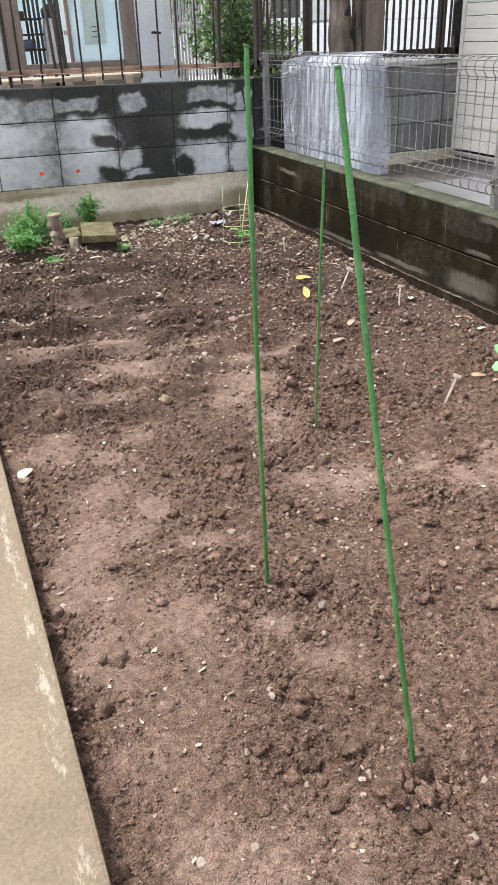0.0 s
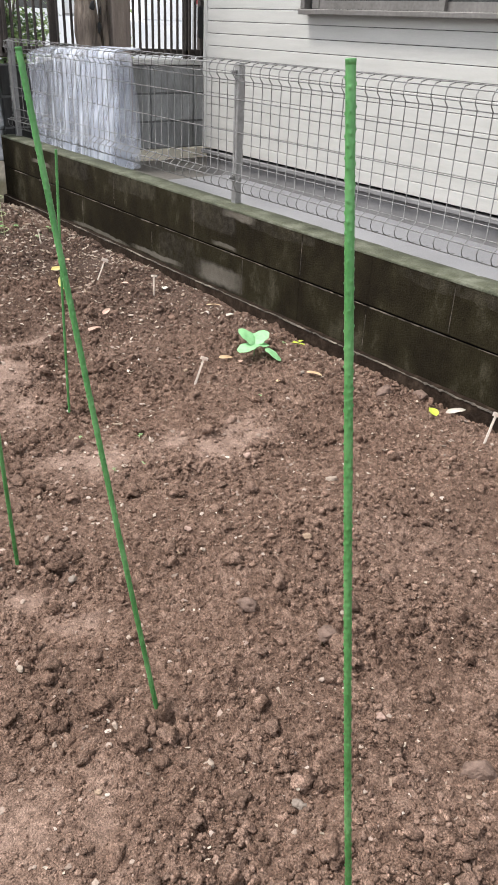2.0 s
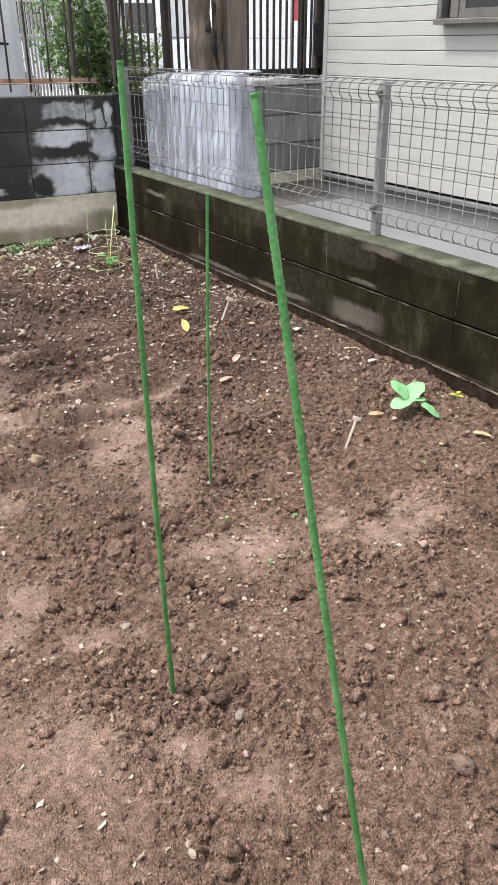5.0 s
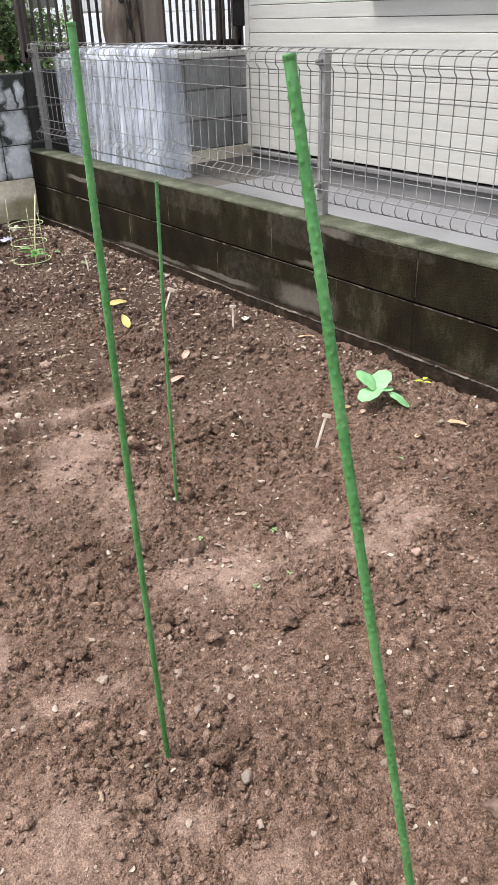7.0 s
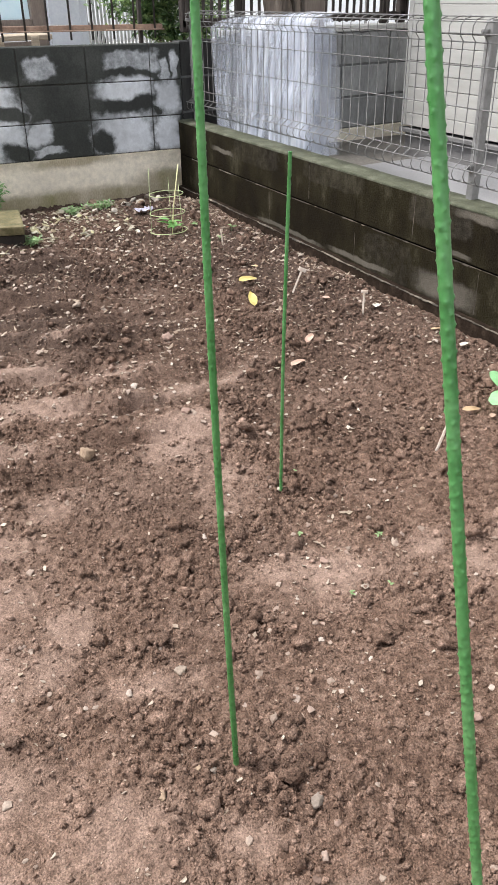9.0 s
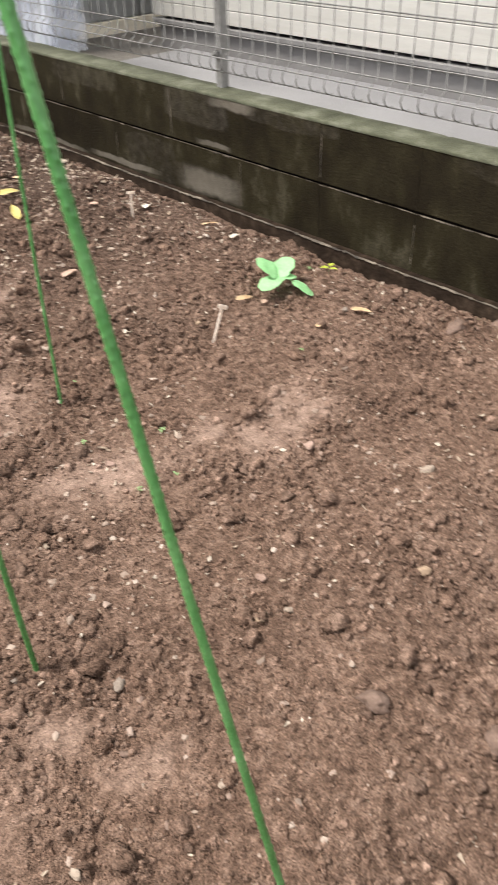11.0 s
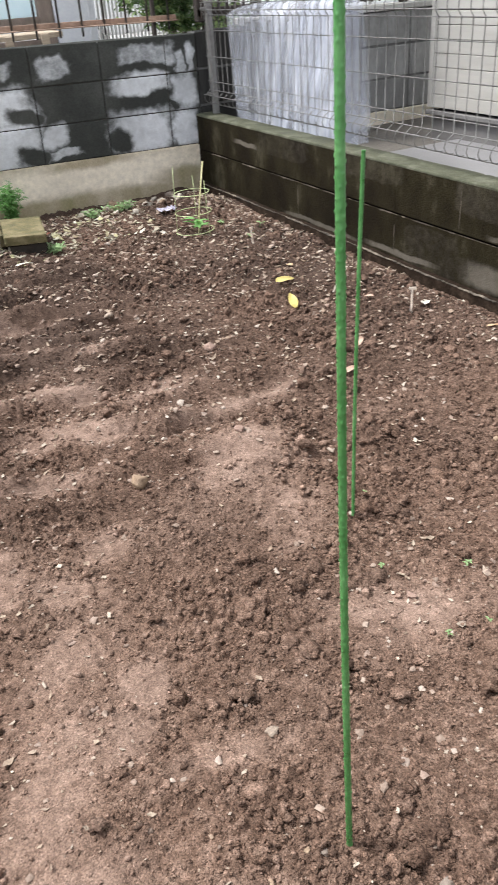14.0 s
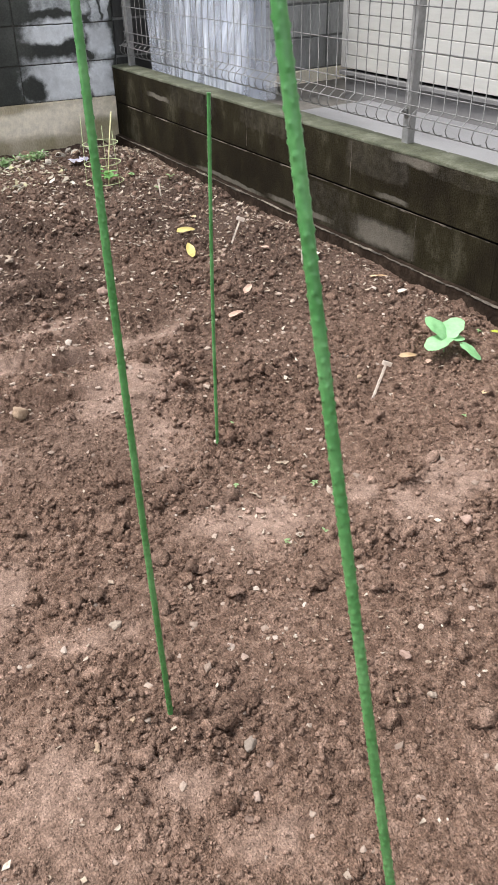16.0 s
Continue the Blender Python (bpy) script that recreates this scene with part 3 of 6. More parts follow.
for k, (y, z0, z1) in enumerate(((3.4, 0.255, 0.425), (3.0, 0.06, 0.225), (2.6, 0.26, 0.40), (2.2, 0.07, 0.20), (1.8, 0.25, 0.42), (1.4, 0.05, 0.22), (3.8, 0.06, 0.19), (4.2, 0.26, 0.42), (4.6, 0.07, 0.22))):
    seam = bmesh.new()
    last = None
    for q in range(60):
        z = z0 + (z1 - z0) * q / 59
        r = max(0.0002, 0.0011 * (1 + 1.5 * noise.noise((k, z * 22.0, 1)) + 0.8 * noise.noise((k, z * 90.0, 2))))
        ring = [seam.verts.new((2.3352 - dx * r, y + c * r + 0.0006 * noise.noise((k, z * 30.0, 5)), z)) for c, dx in ((-1.4, -0.6), (-0.6, 0.5), (0.6, 0.5), (1.4, -0.6))]
        if last:
            for j in range(3):
                seam.faces.new((last[j], last[j + 1], ring[j + 1], ring[j]))
        last = ring
    part("joint_mortar", seam, M_EDGE, side, "broken pale mortar in an upright joint")
part("joint_edge", ledge_line(0.2335, 2.3375, 0.5, 5.75, 700, 0.0017, 1.0), M_EDGE, side, "pale mortar line under the bed joint")
part("footing_edge", bm, M_EDGE, side, "thin pale sandy mortar line on the footing")
me_b = block_mesh("block", (-0.06, -0.1996, -0.0945), (0.06, 0.1996, 0.0945), M_SIDE, 0.001)
for k in range(-6, 16):
    for z in (0.14, 0.338):
        y = 3.4 + 0.2 - 0.4 * (k - 0)
        if y < 5.8:
            piece("block", me_b, side, pose(2.395 + random.uniform(-.001, .001), y, z))
bm = bmesh.new()
last = None
for k in range(700):
    y = -3.0 + 8.88 * k / 699
    e1, e2 = 0.003 * noise.noise((1.0, y * 6, 0)) + 0.0008 * noise.noise((1.0, y * 50, 0)), 0.003 * noise.noise((9.0, y * 14, 0))
    h = 0.4435 + 0.0018 * noise.noise((3.0, y * 5, 0)) + 0.0005 * noise.noise((3.0, y * 40, 0))
    dip = -0.0025 if abs((y + 0.2) / 0.4 - round((y + 0.2) / 0.4)) < 0.012 else 0.0
    ring = [bm.verts.new(p) for p in ((2.334 + e1, y, 0.4325), (2.3335 + e1, y, h - 0.004 + dip), (2.338 + e1, y, h + dip), (2.37, y, h + 0.001 + dip), (2.42, y, h + 0.0005 + dip), (2.452 + e2, y, h + dip), (2.457 + e2, y, h - 0.005), (2.456, y, 0.4325))]
    if last:
        for q in range(7):
            bm.faces.new((last[q], last[q + 1], ring[q + 1], ring[q])).smooth = True
    last = ring
part("cap", bm, M_MOSS, side, "uneven mossy grey-green wall top")

back = thing("wall_north", "grey concrete block wall with dark wet patches on a concrete base", "wall", kind="structure")
back.matrix_world = pose(2.335, 0, 0.27, 0, 1.1, 0) @ pose(-2.335, 0, -0.27)
part("core", bevelled((-2.4, 5.792, 0.2), (2.36, 5.893, 0.872), 0.003), M_JOINT, back)
bm = bmesh.new()
box(bm, (-2.4, 5.772, -0.2), (2.335, 5.9, 0.272))
bmesh.ops.bevel(bm, geom=bm.edges[:], offset=0.006, segments=2, affect="EDGES")
part("base", bm, M_BASE, back, "pale weathered concrete base")
for r in range(3):
    z = 0.374 + 0.203 * r
    for c in range(12):
        x1 = 2.163 - 0.4 * c
        piece("block", block_mesh("block", (-0.1972, -0.058, -0.0987), (0.1972, 0.058, 0.0987), M_BACK, 0.004) if r + c == 0 else bpy.data.meshes["block.001"], back,
              pose(x1 - 0.2, 5.842 + random.uniform(-.001, .001), z))
    part("block", bevelled((2.166, 5.784, z - 0.0987), (2.362, 5.9, z + 0.0987), 0.004), M_BACK, back)


# plain unseen walls, added to close the garden beside and behind the slab and trim skylight
bm = bevelled((-1.5, -3.1, -0.15), (-1.32, 5.77, 1.6), 0.01)
tagged(part("wall_west", bm, M_PALEWALL), "plain pale rendered wall along the concrete strip", "wall", kind="structure")
bm = bevelled((-1.32, -3.2, -0.15), (2.45, -3.02, 1.0), 0.01)
tagged(part("wall_south", bm, M_PALEWALL), "plain pale rendered wall behind the bed", "wall", kind="structure")


# ---- neighbour's yard and house ----
bm = bmesh.new()
box(bm, (2.457, -4, -0.3), (14, 4.9, 0.222))
tagged(part("yard_pavement", bm, M_YARD), "smooth grey concrete strip between wall and house", "pavement", kind="structure")
bm = bmesh.new()
box(bm, (2.457, 4.9, -0.3), (14, 5.85, 0.20))
tagged(part("yard", bm, M_WETYARD), "gravelled side yard between wall and house", "yard", kind="structure")
bm = bmesh.new()
box(bm, (-8, 5.905, -0.3), (14, 9.5, 0.158))
tagged(part("yard_north", bm, M_GRAVEL), "bare earth yard behind the walls", "yard", kind="structure")
bm = bmesh.new()
box(bm, (-60, 9.5, -0.3), (80, 60, 0.162))
tagged(part("road", bm, M_ASPHALT), "pale paved street beyond the gardens", "road", kind="structure")

HX, HY = 3.635, 5.165
house = thing("house", "house with white horizontal siding on a grey foundation", "house")
bm = bmesh.new()
box(bm, (HX + 0.02, -6, 0.40), (9.5, HY - 0.02, 5.6))
part("wall_core", bm, M_BLACK, house)
part("foundation", bevelled((HX + 0.012, -6, -0.2), (9.4, HY - 0.02, 0.366), 0.006), M_FOUND, house, "smooth grey rendered foundation")
part("base_trim", bevelled((HX - 0.022, -6, 0.343), (HX + 0.05, HY + 0.004, 0.368), 0.003), M_FOUND, house, "thin grey drip trim")
me_s = mesh_of("siding_board", bevelled((-0.009, -5.55, -0.0358), (0.011, 5.55, 0.0358), 0.0025), M_SIDING)
for k in range(68):
    piece("siding_board", me_s, house, pose(HX + 0.004, HY - 5.55 - 0.035, 0.420 + 0.0745 * k))
me_s2 = mesh_of("siding_board_end", bevelled((-2.9, -0.009, -0.0358), (2.9, 0.011, 0.0358), 0.0025), M_SIDING)
for k in range(68):
    piece("siding_board_end", me_s2, house, pose(HX + 0.04 + 2.9, HY - 0.014, 0.420 + 0.0745 * k))
part("corner_trim", bevelled((HX - 0.009, HY - 0.034, 0.383), (HX + 0.035, HY + 0.006, 5.6), 0.003), M_SIDING, house, "white corner trim")
bm = bmesh.new()
rp = [(HX - 0.6, 5.5), (HX + 3.0, 7.2), (9.8, 5.5)]
lo = [bm.verts.new((x, -6.5, z)) for x, z in rp] + [bm.verts.new((x, -6.5, z - 0.15)) for x, z in rp[::-1]]
hi = [bm.verts.new((v.co.x, HY + 0.5, v.co.z)) for v in lo]
bm.faces.new(lo)
bm.faces.new(hi[::-1])
for i in range(6):
    bm.faces.new((lo[i], lo[(i + 1) % 6], hi[(i + 1) % 6], hi[i]))
part("roof", bm, M_FRAME, house, "dark gabled roof")

# window, standing slightly proud of the siding
M_GLASS = bpy.data.materials.new("window_glass")
M_GLASS.use_nodes = True
g = M_GLASS.node_tree.nodes["Principled BSDF"]
g.inputs["Base Color"].default_value, g.inputs["Roughness"].default_value = (0.035, 0.037, 0.036, 1), 0.12
g.inputs["Specular IOR Level"].default_value = 0.5
W0, W1, WB, WT = 2.33, 4.096, 1.254, 2.30
win = part("window", bevelled((HX - 0.02, W0 + 0.02, WB + 0.02), (HX + 0.01, W1 - 0.02, WT), 0.003), M_BLACK, house, "bronze aluminium sliding window")
part("window_sill", bevelled((HX - 0.085, W0 - 0.01, WB), (HX + 0.01, W1 + 0.01, WB + 0.028), 0.004), M_FRAME, win)
for y in (W0, W1 - 0.035):
    part("jamb", bevelled((HX - 0.075, y, WB + 0.028), (HX + 0.01, y + 0.035, WT), 0.004), M_FRAME, win)
part("head", bevelled((HX - 0.075, W0, WT - 0.04), (HX + 0.012, W1, WT + 0.01), 0.004), M_FRAME, win)
mid = 0.5 * (W0 + W1) - 0.15
part("stile", bevelled((HX - 0.05, W1 - 0.135, WB + 0.03), (HX - 0.035, W1 - 0.075, WT - 0.04), 0.003), M_FRAME, win)
for y0, y1, dx in ((mid - 0.03, W1 - 0.16, -0.068), (W0 + 0.04, mid + 0.03, -0.045)):
    sash = bmesh.new()
    for lo_, hi_ in (((HX + dx, y0, WB + 0.030), (HX + dx + 0.02, y1, WB + 0.072)), ((HX + dx, y0, WT - 0.09), (HX + dx + 0.02, y1, WT - 0.042)),
                     ((HX + dx, y0, WB + 0.072), (HX + dx + 0.02, y0 + 0.04, WT - 0.09)), ((HX + dx, y1 - 0.04, WB + 0.072), (HX + dx + 0.02, y1, WT - 0.09))):
        box(sash, lo_, hi_)
    part("sash", sash, M_FRAME, win)
    part("pane", bevelled((HX + dx + 0.006, y0 + 0.038, WB + 0.07), (HX + dx + 0.012, y1 - 0.038, WT - 0.085), 0.001), M_GLASS, win, "dark window glass")

# ---- mesh fence on the low wall ----
fence = thing("mesh_fence", "grey galvanised steel mesh fence standing on the low wall", "fence", kind="structure")
FX = 2.405
FY0, FY1 = -2.9, 5.70
PROFILE = ((0.006, 0.506), (-0.012, 0.506), (-0.031, 0.515), (-0.041, 0.533), (-0.035, 0.553), (-0.016, 0.568), (0.0, 0.577), (0.0, 0.972), (-0.016, 0.990), (-0.017, 1.020), (-0.002, 1.040), (0.026, 1.046))
bm = bmesh.new()
tube(bm, [(dx, 0, z) for dx, z in PROFILE], 0.0020, 5)
me_v = mesh_of("vertical_wire", bm, M_WIRE)
for k in range(int((FY1 - FY0) / 0.0615)):
    piece("vertical_wire", me_v, fence, pose(FX + random.uniform(-.0008, .0008), FY1 - 0.0615 * k, 0, 0, 0, random.uniform(-2, 2)))
for dx, z in ((-0.004, 0.504), (-0.033, 0.556), (0.003, 0.579), (0.003, 0.625), (0.003, 0.758), (0.003, 0.893), (0.003, 0.970), (-0.014, 0.996), (-0.010, 1.033), (0.024, 1.048)):
    bm = bmesh.new()
    tube(bm, [(FX + dx, FY0 + (FY1 + 0.02 - FY0) * t / 24, z + 0.0015 * noise.noise((z * 50, t * 0.7, 0))) for t in range(25)], 0.0024, 5)
    part("horizontal_wire", bm, M_WIRE, fence)
me_p = mesh_of("post", bevelled((-0.017, -0.017, 0), (0.017, 0.017, 0.60), 0.004, 2), M_POST)
bm = bmesh.new()
tube(bm, [(-0.045, 0, 0.005), (-0.02, 0, 0.0)], 0.006, 8)
box(bm, (-0.03, -0.010, -0.010), (-0.014, 0.010, 0.010))
me_c = mesh_of("clamp", bm, M_WIRE)
for y in (5.70, 3.19, 0.68, -1.83):
    p = piece("post", me_p, fence, pose(FX + 0.028, y, 0.44))
    for z in (0.115, 0.56):
        piece("clamp", me_c, p, pose(0, 0.004, z))

# ---- stakes ----
def stake(base, top, group="garden stakes", seed=0, label="", radius=0.0047):
    b, t = Vector(base), Vector(top)
    d = (t - b)
    b = b - d.normalized() * 0.12
    L = (t - b).length
    n_r, sides = int(L / 0.0014), 30
    rng = np.random.RandomState(seed)
    th = np.arange(sides) * 2 * np.pi / sides
    s = np.linspace(0, L, n_r)
    S, T = np.meshgrid(s, th, indexing="ij")
    rad = np.full(S.shape, radius)
    for k in range(int(L / 0.0105)):
        s0 = 0.0105 * k
        for a0 in (0, np.pi / 2, np.pi, 3 * np.pi / 2):
            a = a0 + 0.75 * k + 0.1 * rng.rand()
            da = np.angle(np.exp(1j * (T - a)))
            rad = rad + 0.00115 * np.exp(-((S - s0 - 0.0067 * a0 / 4) / 0.0015) ** 2 - (da / 0.25) ** 2)
    rad[-4:] = radius
    bend = 0.004 * np.sin(np.pi * S / L)
    co = np.stack((rad * np.cos(T) + bend, rad * np.sin(T), S), -1).reshape(-1, 3)
    idx = np.arange(n_r * sides).reshape(n_r, sides)
    q = np.stack((idx[:-1], np.roll(idx, -1, 1)[:-1], np.roll(idx, -1, 1)[1:], idx[1:]), -1).reshape(-1, 4)
    co = np.concatenate((co, [[0, 0, L + 0.001]]))
    tip = np.stack((idx[-1], np.roll(idx[-1], -1), np.full(sides, len(co) - 1), np.full(sides, len(co) - 1)), -1)
    tri = tip[:, :3]
    me = raw_mesh("garden_stake", co, q, M_GREEN)
    bm = bmesh.new()
    bm.from_mesh(me)
    bm.verts.ensure_lookup_table()
    for a, c, e in tri:
        bm.faces.new((bm.verts[a], bm.verts[c], bm.verts[e]))
    bmesh.ops.recalc_face_normals(bm, faces=bm.faces[:])
    for f in bm.faces:
        f.smooth = True
    bm.to_mesh(me)
    bm.free()
    ob = new("garden_stake", me)
    cap = bmesh.new()
    tube(cap, [(0, 0, L - 0.004), (0, 0, L + 0.0005), (0, 0, L + 0.0015), (0, 0, L + 0.002)], [radius * 1.0, radius * 1.08, radius * 1.08, radius * 0.98], 14)
    part("cap", cap, M_GREEN, ob, "flat green plastic end cap")
    ob.matrix_world = Matrix.Translation(b) @ (t - b).to_track_quat("Z", "Y").to_matrix().to_4x4()
    return tagged(ob, label, "stake", group)


S_LABEL = "green plastic-coated knobbly garden stake leaning in the soil"
stake((0.706, 1.159, 0.04), (0.6395, 1.359, 1.144), seed=1, label=S_LABEL)
stake((0.666, 1.716, 0.03), (0.673, 1.750, 1.166), seed=2, label="green plastic-coated knobbly garden stake standing almost upright in the soil")
stake((1.131, 2.374, 0.037), (1.171, 2.409, 0.848), seed=3, label="shorter thin green garden stake standing upright in the soil", radius=0.0040)
stake((0.711, 0.629, 0.03), (0.6865, 0.7676, 1.161), seed=4, label=S_LABEL)

# ---- clods, crumbs, pebbles and litter on the soil ----
def ico(sub):
    bm = bmesh.new()
    bmesh.ops.create_icosphere(bm, subdivisions=sub, radius=1.0)
    v = np.array([p.co[:] for p in bm.verts])
    f = np.array([[q.index for q in p.verts] for p in bm.faces])
    bm.free()
    return v, f


def lumpy(sub, seed, amount=0.28, flat=0.7):
    v, f = ico(sub)
    out = []
    for p in v:
        k = 1 + amount * noise.noise(Vector(p) * 1.3 + Vector((seed * 3.1, 0, 0))) * 1.6 + 0.5 * amount * noise.noise(Vector(p) * 3.1 + Vector((0, seed * 2.7, 0)))
        out.append(np.array(p) * k * (1, 1, flat))
    return np.array(out), f


def scatter(name, pos, size, variants, material, sink=0.3, smooth=False, dry=None, tilt=0.6, seed=0):
    """One mesh out of many lumps, turned and scaled at random."""
    rng = np.random.RandomState(seed)
    cos, fcs, drs, off = [], [], [], 0
    which = rng.randint(len(variants), size=len(pos))
    for w, (v, f) in enumerate(variants):
        k = np.nonzero(which == w)[0]
        if not len(k):
            continue
        a, tx, ty = rng.rand(len(k)) * 6.283, (rng.rand(len(k)) - .5) * tilt, (rng.rand(len(k)) - .5) * tilt
        st = 0.75 + 0.6 * rng.rand(len(k), 3)
        p = v[None] * st[:, None] * size[k][:, None, None]
        x, y, z = p[..., 0], p[..., 1], p[..., 2]
        y, z = y * np.cos(tx)[:, None] - z * np.sin(tx)[:, None], y * np.sin(tx)[:, None] + z * np.cos(tx)[:, None]
        x, z = x * np.cos(ty)[:, None] + z * np.sin(ty)[:, None], -x * np.sin(ty)[:, None] + z * np.cos(ty)[:, None]
        x, y = x * np.cos(a)[:, None] - y * np.sin(a)[:, None], x * np.sin(a)[:, None] + y * np.cos(a)[:, None]
        q = np.stack((x + pos[k, 0, None], y + pos[k, 1, None], z + pos[k, 2, None] + (size[k] * (0.5 - sink))[:, None]), -1)
        cos.append(q.reshape(-1, 3))
        fcs.append((f[None] + off + (np.arange(len(k)) * len(v))[:, None, None]).reshape(-1, f.shape[1]))
        if dry is not None:
            drs.append(np.repeat(dry[k], len(v)))
        off += len(k) * len(v)
    return new(name, raw_mesh(name, np.concatenate(cos), np.concatenate(fcs), material, smooth, np.concatenate(drs) if dry is not None else None, 0.55))


def strewn(n, seed, y0=0.45, y1=5.6, keep=None, near=0.0):
    rng = np.random.RandomState(seed)
    m = n * 6
    x = 0.12 + 2.17 * rng.rand(m)
    y = y0 + (y1 - y0) * rng.rand(m) ** (1 + near)
    ok = np.ones(m, bool) if keep is None else rng.rand(m) < keep(x, y)
    x, y = x[ok][:n], y[ok][:n]
    return np.stack((x, y, soil_z(x, y)), -1), rng


clumps = lambda x, y: (1 - 0.985 * level(x, y)) * np.clip(0.85 * cloddy(x, y) - 0.02 + 0.35 * vnoise(x, y, 0.05, 32), 0.05, 1)
even = lambda x, y: 1 - 0.85 * level(x, y)
BIG = [lumpy(2, s + 10, 0.55, 0.75) for s in range(12)]
OCTA = []
for s in range(6):
    r = np.random.RandomState(300 + s)
    v = np.array([[1, 0, 0], [-1, 0, 0], [0, 1, 0], [0, -1, 0], [0, 0, .8], [0, 0, -.8]]) * (0.7 + 0.6 * r.rand(6))[:, None] + 0.25 * (r.rand(6, 3) - 0.5)
    OCTA.append((v, np.array([[0, 2, 4], [2, 1, 4], [1, 3, 4], [3, 0, 4], [2, 0, 5], [1, 2, 5], [3, 1, 5], [0, 3, 5]])))
def shade(pos, rng, spread):
    """As dry as the soil beneath, a little to either side."""
    return np.clip(dryness(pos[:, 0], pos[:, 1]) + spread * (rng.rand(len(pos)) - 0.25), 0, 1)


pos, rng = strewn(72000, 41, 0.45, 3.8, even, 0.35)
crumbs = scatter("soil_crumbs", pos, 0.0018 + 0.0034 * rng.rand(len(pos)) ** 2.4, OCTA, M_CLOD, 0.1, False, shade(pos, rng, 0.3), 1.0, 1)
tagged(crumbs, "fine brown soil crumbs", "soil", kind="stuff")
SMALL = [lumpy(1, s + 10, 0.45, 0.8) for s in range(9)]
pos, rng = strewn(40000, 42, 0.45, 5.6, clumps, 0.25)
size = 0.0022 + 0.0056 * rng.rand(len(pos)) ** 2.6
clods = scatter("soil_clods", pos, size, SMALL, M_CLOD, 0.15, True, shade(pos, rng, 0.45), 1.2, 2)
tagged(clods, "small brown soil clods", "soil", kind="stuff")
pos, rng = strewn(3400, 43, 0.5, 5.4, clumps, 0.35)
size = 0.0050 + 0.0125 * rng.rand(len(pos)) ** 2.8
lumps = scatter("soil_lumps", pos, size, BIG, M_CLOD, 0.2, True, shade(pos, rng, 0.3), 0.9, 3)
tagged(lumps, "broken lumps of brown soil", "soil", kind="stuff")


def mixed(name, stops, rough=0.8, bump=0.2, scale=200.0):
    """A material whose colour differs from piece to piece."""
    mt = bpy.data.materials.new(name)
    mt.use_nodes = True
    n, l = mt.node_tree.nodes, mt.node_tree.links
    b = n["Principled BSDF"]
    geo = n.new("ShaderNodeNewGeometry")
    ramp = n.new("ShaderNodeValToRGB")
    for k, c in enumerate(stops):
        p = k / (len(stops) - 1)
        e = ramp.color_ramp.elements[k] if k < 2 else ramp.color_ramp.elements.new(p)
        e.position, e.color = p, (*c, 1)
    ramp.color_ramp.elements[1].position = 1 / (len(stops) - 1)
    l.new(geo.outputs["Random Per Island"], ramp.inputs[0])
    t = n.new("ShaderNodeTexNoise")
    t.inputs["Scale"].default_value, t.inputs["Detail"].default_value = scale, 5
    l.new(geo.outputs["Position"], t.inputs["Vector"])
    ov = n.new("ShaderNodeMix")
    ov.data_type, ov.blend_type = "RGBA", "OVERLAY"
    ov.inputs[0].default_value = 0.5
    l.new(ramp.outputs[0], ov.inputs[6])
    l.new(t.outputs["Fac"], ov.inputs[7])
    l.new(ov.outputs[2], b.inputs["Base Color"])
    b.inputs["Roughness"].default_value = rough
    bp = n.new("ShaderNodeBump")
    bp.inputs["Strength"].default_value, bp.inputs["Distance"].default_value = bump, 0.003
    l.new(t.outputs["Fac"], bp.inputs["Height"])
    l.new(bp.outputs[0], b.inputs["Normal"])
    return mt


M_PEBBLE = mixed("pebbles", ((0.15, 0.105, 0.082), (0.25, 0.185, 0.145), (0.33, 0.26, 0.21), (0.24, 0.165, 0.13), (0.44, 0.375, 0.32)))
M_FLAKE = mixed("litter_flakes", ((0.27, 0.20, 0.145), (0.41, 0.35, 0.285), (0.23, 0.16, 0.115), (0.36, 0.285, 0.215), (0.48, 0.42, 0.35)))
M_CHIP = mixed("dead_leaf_chips", ((0.30, 0.25, 0.17), (0.46, 0.42, 0.34), (0.22, 0.17, 0.11), (0.40, 0.38, 0.22), (0.56, 0.52, 0.45)))
ROUND = [lumpy(1, s + 60, 0.5, 0.5) for s in range(9)]
stony = lambda x, y: np.clip(0.40 + 0.5 * np.clip((y - 2.6) / 1.0, 0, 1) + 0.4 * vnoise(x, y, 0.22, 51), 0.08, 1)
pos, rng = strewn(4600, 44, 0.5, 5.5, stony)
pebbles = scatter("pebbles", pos, 0.0022 + 0.0065 * rng.rand(len(pos)) ** 2.4 * (0.55 + 0.24 * pos[:, 1]), ROUND, M_PEBBLE, 0.3, False, None, 0.5, 4)
tagged(pebbles, "small pale pebbles scattered over the soil", "pebbles", kind="stuff")

# thin curled flakes of straw, bark and shell
FLAKES = []
for s in range(6):
    r = np.random.RandomState(80 + s)
    a = np.sort(r.rand(6)) * 6.283
    rad = 0.6 + 0.5 * r.rand(6)
    v = np.stack((1.5 * rad * np.cos(a), 0.7 * rad * np.sin(a), 0.25 * r.rand(6) + 0.25 * (rad * np.cos(a)) ** 2), -1)
    v = np.concatenate((v, v + (0, 0, 0.12), [[0, 0, 0.0], [0, 0, 0.14]]))
    f = [[12, (i + 1) % 6, i] for i in range(6)] + [[13, 6 + i, 6 + (i + 1) % 6] for i in range(6)] + [[i, (i + 1) % 6, 6 + i] for i in range(6)] + [[(i + 1) % 6, 6 + (i + 1) % 6, 6 + i] for i in range(6)]
    FLAKES.append((v, np.array(f)))
